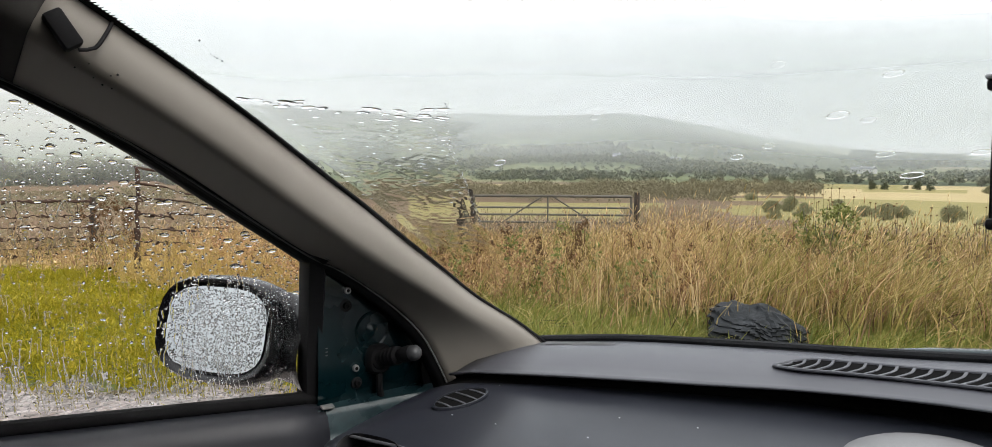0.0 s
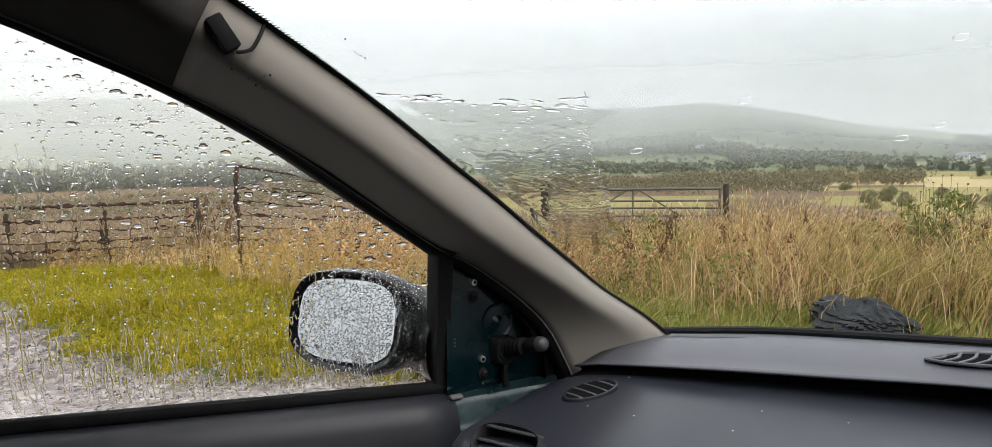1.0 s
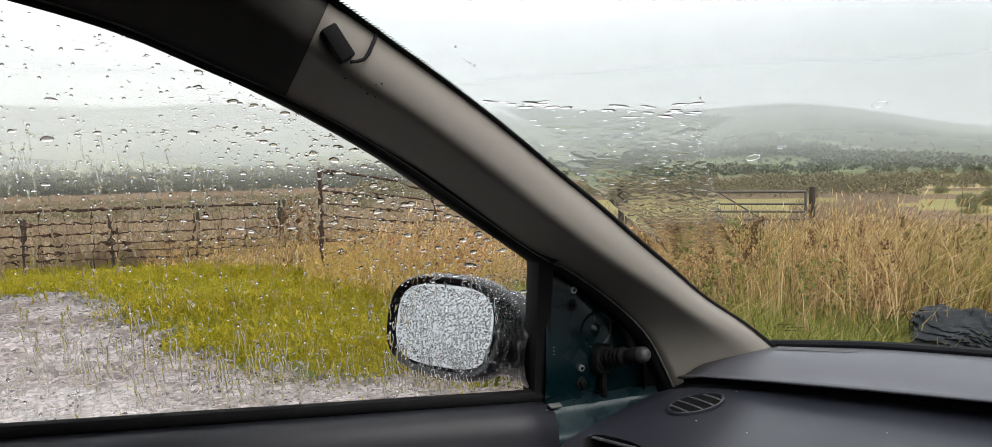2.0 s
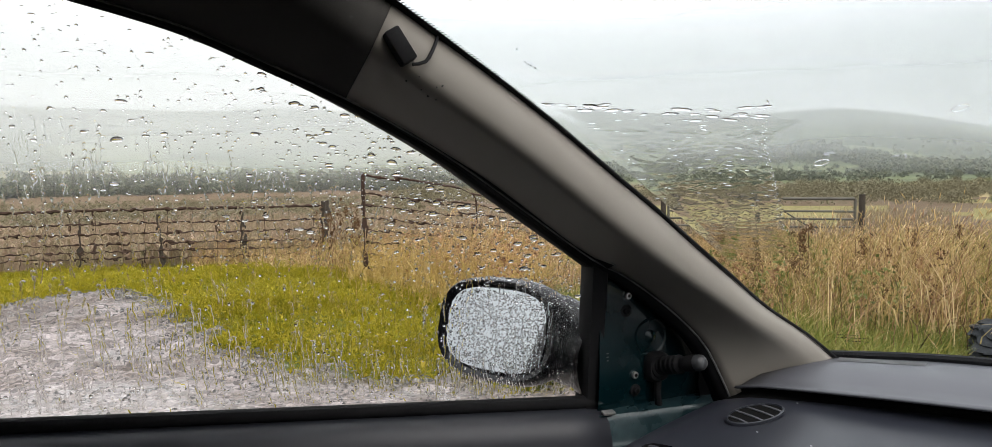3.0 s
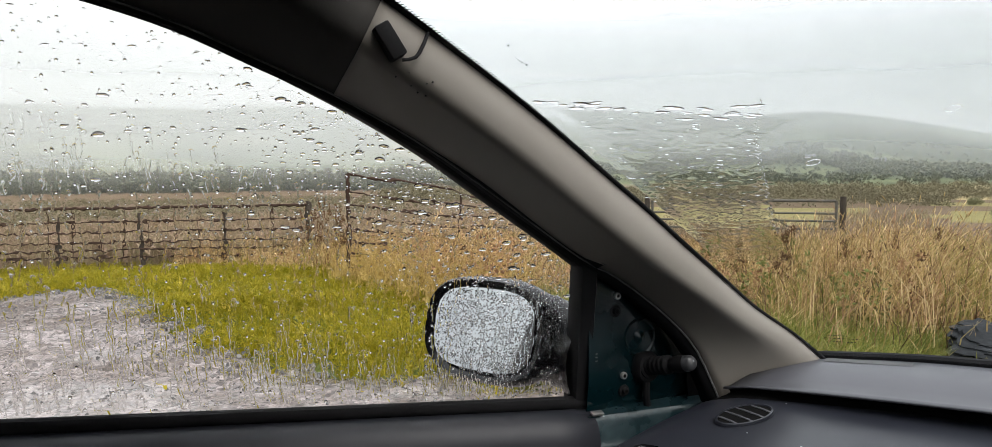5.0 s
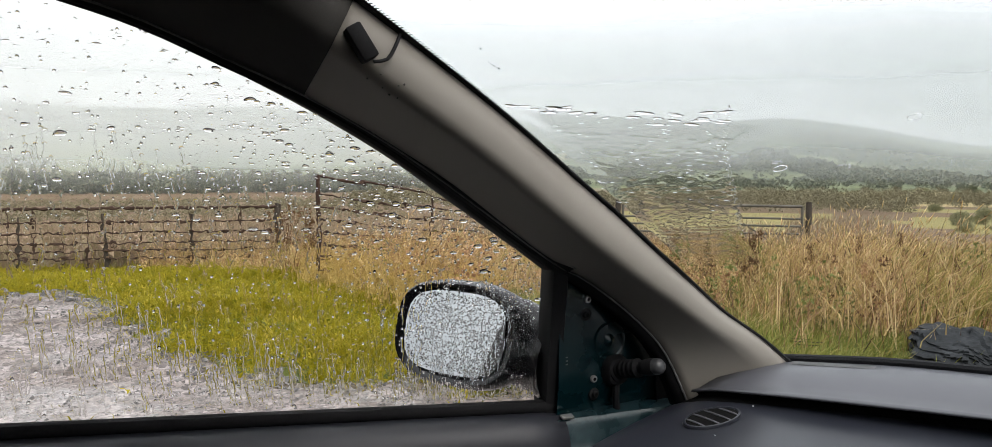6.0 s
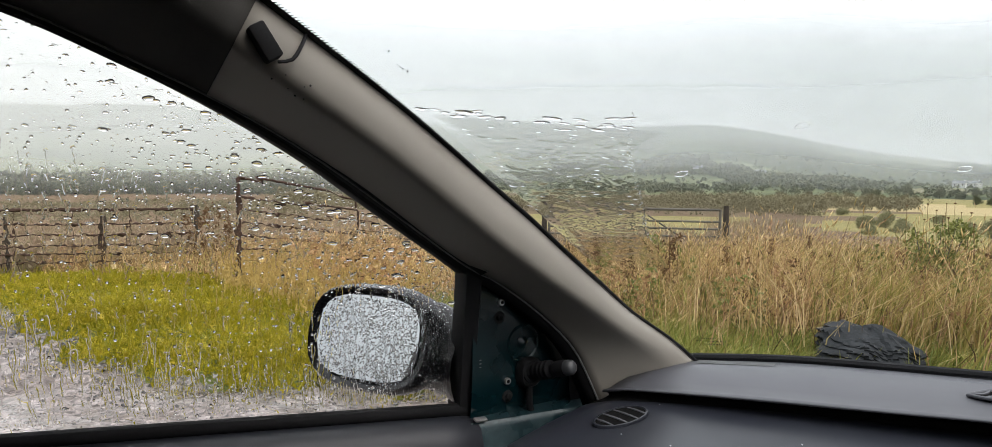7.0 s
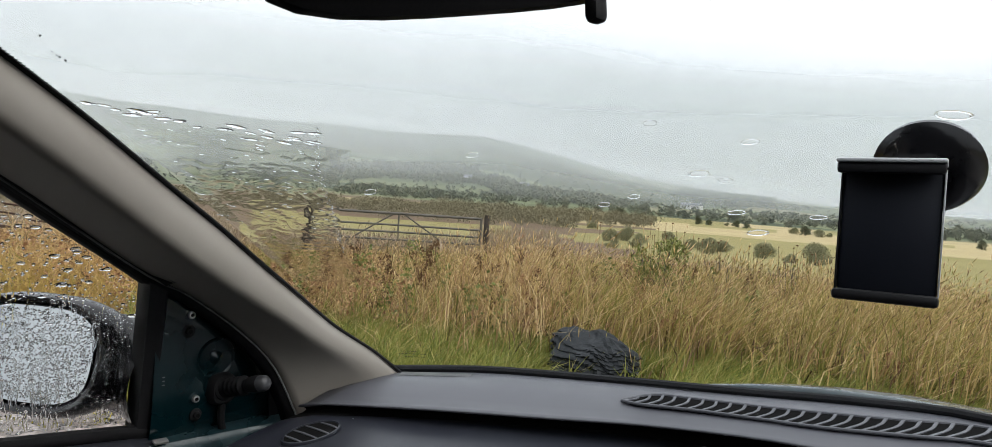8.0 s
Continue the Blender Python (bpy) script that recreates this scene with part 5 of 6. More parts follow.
blades("moor_grass", pts, (0.22 + 0.36 * g.random(len(pts))) * (1 + np.hypot(pts[:, 0], pts[:, 1]) / 90), 0.022, 0.6, M_MOORTUFT, "brown rushes and moor grass beyond the fence", 16)


# ---- gates and fence ----
def field_gate(name, a, b, z_a, z_b, height, bars, material, label, brace=True, posts=True, top_gap=0.22, thick=0.019):
    """A barred gate between two places; its bars are closer together lower down."""
    a, b = Vector((a[0], a[1], z_a)), Vector((b[0], b[1], z_b))
    t = thing(name, a.lerp(b, 0.5), label, "gate")
    low = height - top_gap
    hs = [0.08 * height + (low - 0.08 * height) * i / (bars - 2) for i in range(bars - 1)] + [height]
    rs = random.Random(len(name) + bars)
    for i, h in enumerate(hs):
        sag = rs.uniform(-0.012, 0.012)
        p, q = a + Vector((0, 0, h)), b + Vector((0, 0, h))
        part("bar", tube([p, p.lerp(q, 0.5) + Vector((0, 0, sag)), q], thick * (1.3 if i in (0, bars - 1) else 1.0), 8), material, t)
    for u, w in ((0.0, 0.024), (1.0, 0.024), (0.5, 0.016)):
        p = a.lerp(b, u)
        part("upright", tube([p + Vector((0, 0, 0.06 * height)), p + Vector((0, 0, height))], w, 8), material, t)
    if brace:
        for u, v in ((0.03, 0.47), (0.97, 0.53)):
            part("brace", tube([a.lerp(b, u) + Vector((0, 0, hs[0])), a.lerp(b, v) + Vector((0, 0, hs[-1]))], 0.014, 8), material, t)
    if posts:
        d = (b - a).normalized()
        for p in (a - d * 0.10, b + d * 0.10):
            gz = land_z(p.x, p.y)
            post = single("gate_post", tube([(p.x, p.y, gz - 0.1), (p.x + 0.01, p.y, p.z + height * 0.6), (p.x, p.y + 0.01, p.z + height + 0.08)], [0.06, 0.055, 0.05], 10), M_POST, "weathered round timber gate post in long grass", "post", "gate posts")
    return t


field_gate("field_gate", (-11.893, 7.049), (-9.985, 9.561), land_z(-11.89, 7.05) + 0.02, land_z(-9.99, 9.56) - 0.01, 0.98, 7, M_GALV, "grey galvanised field gate, closed, behind tall grass")
field_gate("field_gate", (-8.155, 0.90), (-11.60, 4.45), 0.06, -0.55, 1.13, 8, M_RUST, "rusty barred field gate standing open, leaning downhill", brace=False, posts=False, top_gap=0.20, thick=0.011)

fence = thing("stock_fence", (-12.3, -2.0, -0.1), "old rail and mesh stock fence with leaning posts", "fence")
F_A, F_B = Vector((-11.79, 0.74, 0)), Vector((-14.6, -11.5, 0))
n_post = 11
for i in range(n_post):
    p = F_A.lerp(F_B, i / (n_post - 1))
    gz = land_z(p.x, p.y)
    rs = random.Random(i + 40)
    k = 1.18 if i == 0 else 1.0
    part("post", tube([(p.x, p.y, gz - 0.1), (p.x + rs.uniform(-0.03, 0.03), p.y + rs.uniform(-0.03, 0.03), gz + rs.uniform(0.84, 0.92) * k)], 0.024 if i else 0.050, 8), M_POST, fence)
for h, w in ((0.83, 0.022), (0.62, 0.013), (0.46, 0.013), (0.305, 0.013), (0.185, 0.013), (0.07, 0.012)):
    line = []
    for i in range(41):
        p = F_A.lerp(F_B, i / 40)
        line.append((p.x + 0.04, p.y, land_z(p.x, p.y) * 0.4 - 0.04 + h + 0.008 * noise.noise(Vector((i * 0.5, h * 7, 0)))))
    part("rail", tube(line, w, 6), M_RUST, fence)
for i in range(34):
    p = F_A.lerp(F_B, (i + 0.5) / 34)
    part("stay", tube([(p.x + 0.05, p.y, land_z(p.x, p.y)), (p.x + 0.05, p.y, land_z(p.x, p.y) * 0.4 + 0.79)], 0.006, 5), M_RUST, fence)

# dark slate boulder in the verge: one tilted lump, split along its bedding
bm = bm_of()
B_N, B_M = 72, 60
rings = []
for i in range(B_M + 1):
    v = i / B_M
    ring = []
    for j in range(B_N):
        a = 2 * math.pi * j / B_N
        ca, sa = math.cos(a), math.sin(a)
        q = (abs(ca) ** 3.4 + abs(sa) ** 3.4) ** (-1 / 3.4)
        prof = (1 - v ** 7) ** 0.30
        d = Vector((ca * q * prof, sa * q * prof, v))
        lump = 1 + 0.16 * noise.noise(d * 1.7 + Vector((4, 2, 1))) + 0.06 * noise.noise(d * 5)
        u, w, h = d.x * 0.31 * lump, d.y * 0.24 * lump, d.z * 0.50 * (1 + 0.10 * noise.noise(Vector((ca, sa, 3))))
        # bedding steps, dipping to one side
        bed = (h + 0.5 * u + 0.15 * w) * 19 + 1.6 * noise.noise(Vector((u * 2.5, w * 2.5, 5)))
        step = (bed % 1.0)
        cut = 0.034 * (step ** 2.0) + 0.030 * noise.noise(Vector((math.floor(bed) * 7.1, ca * 2.4, sa * 2.4)))
        k = 1 - cut / 0.3
        h -= (0.34 * max(0.0, u + 0.08) - 0.10 * w + 0.05 * noise.noise(Vector((u * 9, w * 9, 2)))) * v
        ring.append(bm.verts.new((-2.82 + (u * 0.68 - w * 0.73) * k, 3.82 + (u * 0.73 + w * 0.68) * k, -0.14 + h)))
    rings.append(ring)
for p, q in zip(rings, rings[1:]):
    for j in range(B_N):
        bm.faces.new((p[j], p[(j + 1) % B_N], q[(j + 1) % B_N], q[j]))
bm.faces.new(rings[0][::-1])
bmesh.ops.remove_doubles(bm, verts=bm.verts, dist=0.001)
single("boulder", bm, M_SLATE, "dark grey layered slate boulder in the green verge", "rock", sharp=30)


# ---- trees and shrubs ----
def leaf_cloud(lumps, count, size, seed, flat=0.75):
    """Small separate leaf clumps filling a few uneven lumps."""
    g = np.random.default_rng(seed)
    w = np.array([l[3] ** 2 for l in lumps])
    pick = g.choice(len(lumps), count, p=w / w.sum())
    d = g.normal(size=(count, 3))
    d /= np.linalg.norm(d, axis=1)[:, None]
    rad = g.random(count) ** 0.4
    L = np.array(lumps)
    c = L[pick, :3] + d * (L[pick, 3] * rad)[:, None] * np.array([1, 1, flat])
    n = g.normal(size=(count, 3))
    n /= np.linalg.norm(n, axis=1)[:, None]
    u = np.cross(n, g.normal(size=(count, 3)))
    u /= np.linalg.norm(u, axis=1)[:, None]
    v = np.cross(n, u)
    s = (size * g.uniform(0.6, 1.5, count))[:, None]
    co = np.stack([c - u * s, c - v * s * 0.6 + n * s * 0.15, c + u * s, c + v * s * 0.6 + n * s * 0.15], axis=1).reshape(-1, 3)
    return co.tolist(), [], [(4 * i, 4 * i + 1, 4 * i + 2, 4 * i + 3) for i in range(count)]


def tree(h, w, seed, label, conifer=False, leaves=M_LEAF):
    rs = random.Random(seed)
    t = thing("tree", (0, 0, 0), label, "tree", "valley trees")
    bm = tube([(0, 0, -0.3), (0.02 * h, 0, h * 0.3), (0, 0.02 * h, h * 0.75)], [h * 0.035, h * 0.026, h * 0.008], 7)
    for k in range(4):
        a = rs.uniform(0, 6.28)
        tube([(0.01 * h, 0, h * (0.25 + 0.1 * k)), (math.cos(a) * w * 0.3, math.sin(a) * w * 0.3, h * (0.45 + 0.1 * k))], h * 0.012, 5, bm=bm, taper=0.4)
    part("trunk", bm, M_BARK, t)
    if conifer:
        lumps = [(rs.uniform(-0.05, 0.05) * w, rs.uniform(-0.05, 0.05) * w, h * (0.12 + 0.85 * k / 8), w * 0.5 * (1 - k / 8.5)) for k in range(9)]
    else:
        lumps = [(0, 0, h * 0.34, w * 0.34), (0, 0, h * 0.55, w * 0.30)]
        for k in range(22):
            v, a = k / 21, rs.uniform(0, 6.28)
            q = 0.36 * w * math.sin(math.pi * (0.30 + 0.62 * v)) * rs.uniform(0.7, 1.1)
            lumps.append((math.cos(a) * q, math.sin(a) * q, h * (0.10 + 0.74 * v), w * rs.uniform(0.12, 0.21)))
    part("crown", leaf_cloud(lumps, 4200, 0.021 * w, seed, 0.85), leaves, t, smooth=False)
    return t


def polar(a, r):
    x, y = -r * math.sin(radians(a)), r * math.cos(radians(a))
    return x, y, land_z(x, y)


# bearing, distance, height, width
kinds = [tree(5.0, 5.4, 1, "round dark green hedgerow tree in the valley"), tree(7.5, 6.0, 2, "broad dark green tree in the valley"), tree(3.8, 5.0, 3, "low grey-green thorn bush in the fields", leaves=M_BUSH)]
first = [(35.3, 260), (31.5, 430), (38.0, 300)]
for t, (a, r) in zip(kinds, first):
    t.matrix_basis = pose(*polar(a, r), 0, 0, a * 7)
rs = random.Random(21)
spots = [(32.8, 275, 0, 0.62), (34.0, 262, 0, 0.8), (37.4, 130, 2, 0.5), (31.5, 84, 2, 0.36), (28.3, 72, 2, 0.34), (41.5, 190, 2, 0.9), (44.0, 210, 1, 0.5), (42.6, 225, 2, 0.8), (47.0, 230, 2, 0.8)]
for a, r in ((34.5, 250), (36.2, 240), (38.1, 235), (39.3, 228), (40.4, 240), (29.4, 300), (28.6, 296), (27.3, 310), (26.6, 300), (25.9, 285), (22.6, 250), (21.8, 240), (20.9, 230), (20.2, 236), (18.8, 220), (17.4, 240), (15.8, 230), (13.5, 250), (11.0, 260), (8.0, 250)):
    spots.append((a, r, rs.choice((0, 2)), rs.uniform(0.5, 0.85)))
# rows of hedgerow trees across the valley floor
for r0, n in ((400, 16), (520, 26), (640, 24)):
    for k in range(n):
        if rs.random() < 0.8:
            spots.append((10 + 32 * (k + rs.random()) / n, r0 + rs.uniform(-25, 40), rs.choice((0, 1, 1)), rs.uniform(0.7, 1.15)))
for k in range(14):
    spots.append((rs.uniform(17, 38), rs.uniform(50, 74), 2, rs.uniform(0.20, 0.46)))
for a, r, k, size in spots:
    copy_thing(kinds[k], pose(*polar(a, r), 0, 0, rs.uniform(0, 360)) @ Matrix.Diagonal((size, size * rs.uniform(0.8, 1.25), size * rs.uniform(0.65, 1.0), 1)))
pine = tree(15.0, 8.0, 8, "grey-green conifer in a shelter belt on the moor", True, M_PINE)
pine.matrix_basis = pose(*polar(84, 345))
for k in range(72):
    a = 77 + 34 * k / 71 + rs.uniform(-0.3, 0.3)
    r, size = 350 + rs.uniform(-14, 40), rs.uniform(0.62, 1.08)
    copy_thing(pine, pose(*polar(a, r), 0, 0, rs.uniform(0, 360)) @ Matrix.Diagonal((size * 1.15, size * 1.15, size, 1)))


def woods(name, label, bands, size, seed, material, leaves=48, gap=-0.12):
    """Far woodland: many leaf clumps heaped over uneven crowns, past counting."""
    rs = random.Random(seed)
    co, fs = [], []
    for a0, a1, r0, r1, n, h in bands:
        for _ in range(n):
            a, r = rs.uniform(a0, a1), rs.uniform(r0, r1)
            x, y, z = polar(a, r)
            if noise.noise(Vector((x * 0.006, y * 0.006, 5.0))) < gap:
                continue
            hh = h * rs.uniform(0.35, 1.3)
            lumps = [(x + rs.uniform(-0.5, 0.5) * hh, y + rs.uniform(-0.5, 0.5) * hh, z + hh * rs.uniform(0.2, 0.8), hh * rs.uniform(0.25, 0.42)) for _ in range(4)]
            c, _, f = leaf_cloud(lumps, leaves, hh * size, rs.randint(0, 10 ** 6))
            k = len(co)
            co += c
            fs += [tuple(q + k for q in p) for p in f]
    return single(name, (co, [], fs), material, label, "woodland", kind="stuff", smooth=False)


woods("far_woodland", "dark woods and hedges across the valley floor", [(36, 80, 450, 900, 1500, 6), (5, 45, 430, 1000, 1500, 6), (38, 66, 560, 1000, 2200, 7), (24, 46, 900, 1060, 1500, 7), (30, 64, 640, 1300, 2600, 7), (62, 112, 420, 800, 700, 7)], 0.2, 5, M_LEAF, 40, 0.10)
woods("far_trees", "single trees and hedges dotted over the far fields", [(12, 64, 430, 1020, 900, 4.5), (62, 110, 440, 800, 160, 5)], 0.2, 35, M_LEAF, 34, -1.0)
woods("shelter_woods", "olive-green plantation behind the conifers on the moor", [(74, 113, 352, 400, 900, 8)], 0.12, 15, M_PINE, 60, -0.5)
woods("scrub", "brown-green scrub along the foot of the fields", [(39, 80, 95, 235, 1300, 2.4), (33, 50, 150, 235, 500, 3.0), (75, 112, 60, 340, 2200, 1.3)], 0.055, 6, M_SCRUB, 100)

def farmhouse(x, y, z, w, turn, label):
    t = thing("farmhouse", (x, y, z), label, "house", "far farms")
    m = pose(x, y, z, 0, 0, turn)
    part("wall", box(bm_of(), m @ pose(0, 0, 2.2), (w, 6.5, 5.4), 0.05), M_WHITEWALL, t, smooth=False)
    bm = bm_of()
    v = [bm.verts.new(m @ Vector(p)) for p in ((-w / 2 - 0.3, -3.6, 4.8), (w / 2 + 0.3, -3.6, 4.8), (w / 2 + 0.3, 3.6, 4.8), (-w / 2 - 0.3, 3.6, 4.8), (-w / 2 - 0.3, 0, 7.4), (w / 2 + 0.3, 0, 7.4))]
    for f in ((0, 1, 5, 4), (2, 3, 4, 5), (0, 4, 3), (1, 2, 5), (3, 2, 1, 0)):
        bm.faces.new([v[k] for k in f])
    part("roof", bm, M_ROOFSLATE, t, smooth=False)
    part("chimney", box(bm_of(), m @ pose(w * 0.4, 0, 7.6), (0.9, 0.9, 1.6), 0.05), M_WHITEWALL, t, smooth=False)
    for k in (-0.3, 0.0, 0.3):
        part("window", box(bm_of(), m @ pose(w * k, -3.26, 3.2), (1.1, 0.1, 1.3), 0.02), M_GLOSSBLACK, t, smooth=False)


for a, r, w, turn in ((30.4, 830, 11, 20), (29.6, 850, 13, -10), (43.0, 840, 11, 60), (47.5, 870, 10, 30), (18.5, 800, 12, 0)):
    farmhouse(*polar(a, r), w, turn, "white far-off farmhouse with a slate roof among trees")

# leafy shrub with dark seed heads standing in the verge
rs = random.Random(31)


def shrub(x, y, h, w, label, seed, count=900, heads=14):
    s = thing("shrub", (x, y, land_z(x, y)), label, "shrub")
    z0 = land_z(x, y)
    rs = random.Random(seed)
    lumps = []
    for k in range(9):
        a, q = rs.uniform(0, 6.28), rs.uniform(0.1, 0.5) * w
        tip = (x + math.cos(a) * q, y + math.sin(a) * q, z0 + h * rs.uniform(0.6, 1.0))
        part("stem", tube([(x + rs.uniform(-0.04, 0.04), y, z0 - 0.02), ((x + tip[0]) / 2, (y + tip[1]) / 2, z0 + h * 0.5), tip], 0.006, 5, taper=0.4), M_BARK, s)
        lumps.append((tip[0], tip[1], tip[2] - h * 0.12, w * 0.16))
        lumps.append(((x + tip[0]) / 2, (y + tip[1]) / 2, z0 + h * 0.5, w * 0.24))
        lumps.append((x + (tip[0] - x) * 0.4, y + (tip[1] - y) * 0.4, z0 + h * 0.28, w * 0.22))
    part("crown", leaf_cloud(lumps, count, 0.017, seed, 1.1), M_SHRUB, s, smooth=False)
    for k in range(heads):
        a, q = rs.uniform(0, 6.28), rs.uniform(0.1, 1.1) * w
        hx, hy, hz = x + math.cos(a) * q, y + math.sin(a) * q, z0 + h * rs.uniform(0.72, 1.12)
        bm = tube([(hx + rs.uniform(-0.10, 0.10), hy + rs.uniform(-0.08, 0.08), z0 + h * 0.35), (hx + rs.uniform(-0.03, 0.03), hy, z0 + h * 0.6), (hx, hy, hz)], 0.0014, 4)
        bmesh.ops.create_icosphere(bm, subdivisions=1, radius=rs.uniform(0.006, 0.011), matrix=Matrix.Translation((hx, hy, hz)) @ Matrix.Diagonal((1.3, 1.3, 0.8, 1)))
        part("seed_head", bm, M_DOCK, s, "dark brown seed head on a thin stem")
    return s


x, y, _ = polar(32.5, 7.0)
shrub(x, y, 0.95, 0.60, "leafy green shrub with dark seed heads above dry grass", 1, 4600, 20)
x, y, _ = polar(27.0, 7.4)
shrub(x, y, 0.82, 0.5, "thin dark-headed knapweed stems above the dry grass", 2, 60, 26)
x, y, _ = polar(22.5, 7.6)
shrub(x, y, 0.84, 0.5, "thin dark-headed knapweed stems above the dry grass", 3, 60, 24)


def dock(x, y, h, seed):
    rs = random.Random(seed)
    z0 = land_z(x, y)
    d = thing("dock_plant", (x, y, z0), "dead brown dock plant with dense seed spikes", "plant", "dock plants")
    part("stem", tube([(x, y, z0 - 0.02), (x + rs.uniform(-0.05, 0.05), y + rs.uniform(-0.05, 0.05), z0 + h)], 0.006, 5, taper=0.5), M_DOCK, d)
    lumps = [(x + rs.uniform(-0.05, 0.05), y + rs.uniform(-0.05, 0.05), z0 + h * (0.45 + 0.06 * k), 0.035) for k in range(10)]
    part("seed_spike", leaf_cloud(lumps, 240, 0.011, seed, 1.3), M_DOCK, d, smooth=False)


for k, (a, r, h) in enumerate(((50.4, 6.4, 0.72), (51.2, 6.6, 0.62), (49.8, 6.9, 0.66), (56, 7.4, 0.6), (43, 7.2, 0.62), (37, 6.8, 0.55), (53.5, 6.5, 0.58), (46.5, 6.7, 0.6), (40.2, 7.4, 0.66), (58.5, 6.9, 0.55), (34.6, 7.0, 0.6), (29.4, 6.9, 0.62), (25.0, 7.1, 0.6), (61.5, 7.2, 0.5), (84.6, 9.6, 0.85), (85.2, 9.4, 0.95), (85.9, 9.8, 0.9), (86.4, 9.5, 0.8), (83.9, 9.3, 0.75), (86.9, 9.9, 0.85), (85.6, 10.2, 1.0), (84.2, 10.0, 0.9))):
    x, y, _ = polar(a, r)
    dock(x, y, h, 50 + k)


def weed_patch(name, count, a0, a1, material, label, seed, size):
    """Low leafy weeds scattered through the dry growth, past counting."""
    rs = random.Random(seed)
    co, fs = [], []
    for _ in range(count):
        x, y, z = polar(rs.uniform(a0, a1), rs.uniform(5.3, 8.6))
        h, w = rs.uniform(0.25, 0.62), rs.uniform(0.06, 0.17)
        lumps = [(x + rs.uniform(-w, w), y + rs.uniform(-w, w), z + h * (0.25 + 0.15 * k), w * rs.uniform(0.35, 0.7)) for k in range(6)]
        c, _, f = leaf_cloud(lumps, 130, size, rs.randint(0, 10 ** 6), 1.3)
        k = len(co)
        co += c
        fs += [tuple(q + k for q in p) for p in f]
    single(name, (co, [], fs), material, label, "weeds", kind="stuff", smooth=False)


weed_patch("weeds", 60, 14, 62, M_SHRUB, "yellow-green leafy weeds in the dry grass", 71, 0.016)
weed_patch("weeds", 70, 14, 80, M_RUSSET, "rust-brown withered weeds in the dry grass", 72, 0.014)
weed_patch("weeds", 45, 20, 78, M_DOCK, "dark brown seeding weeds in the dry grass", 73, 0.010)

# ---- mist over the valley: haze put on curved sheets ----
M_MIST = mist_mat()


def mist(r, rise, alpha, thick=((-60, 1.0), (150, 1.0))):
    """A curved translucent sheet standing in for haze; it rises from the land, thin at its foot and fading out above;
    thick scales it by bearing.
    """
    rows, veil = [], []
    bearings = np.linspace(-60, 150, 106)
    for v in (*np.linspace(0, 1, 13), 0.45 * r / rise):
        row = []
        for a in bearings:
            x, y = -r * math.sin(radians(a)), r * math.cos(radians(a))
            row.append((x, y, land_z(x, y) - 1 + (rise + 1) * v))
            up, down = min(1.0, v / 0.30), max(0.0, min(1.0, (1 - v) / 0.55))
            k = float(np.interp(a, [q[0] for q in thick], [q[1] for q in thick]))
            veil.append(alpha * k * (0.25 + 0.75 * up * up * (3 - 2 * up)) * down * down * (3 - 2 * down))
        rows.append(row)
    ob = single("haze_sheet", sheet(rows), M_MIST, "curved translucent sheet standing in for valley haze", "mist", kind="structure", sharp=0)
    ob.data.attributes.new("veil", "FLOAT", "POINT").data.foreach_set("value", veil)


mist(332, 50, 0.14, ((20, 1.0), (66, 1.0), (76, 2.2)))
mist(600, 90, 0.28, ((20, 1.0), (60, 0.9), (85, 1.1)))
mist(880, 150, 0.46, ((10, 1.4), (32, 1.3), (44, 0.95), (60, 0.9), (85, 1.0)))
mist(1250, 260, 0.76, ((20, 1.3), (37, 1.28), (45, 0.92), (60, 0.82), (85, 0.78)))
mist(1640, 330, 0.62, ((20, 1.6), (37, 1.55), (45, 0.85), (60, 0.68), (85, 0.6)))


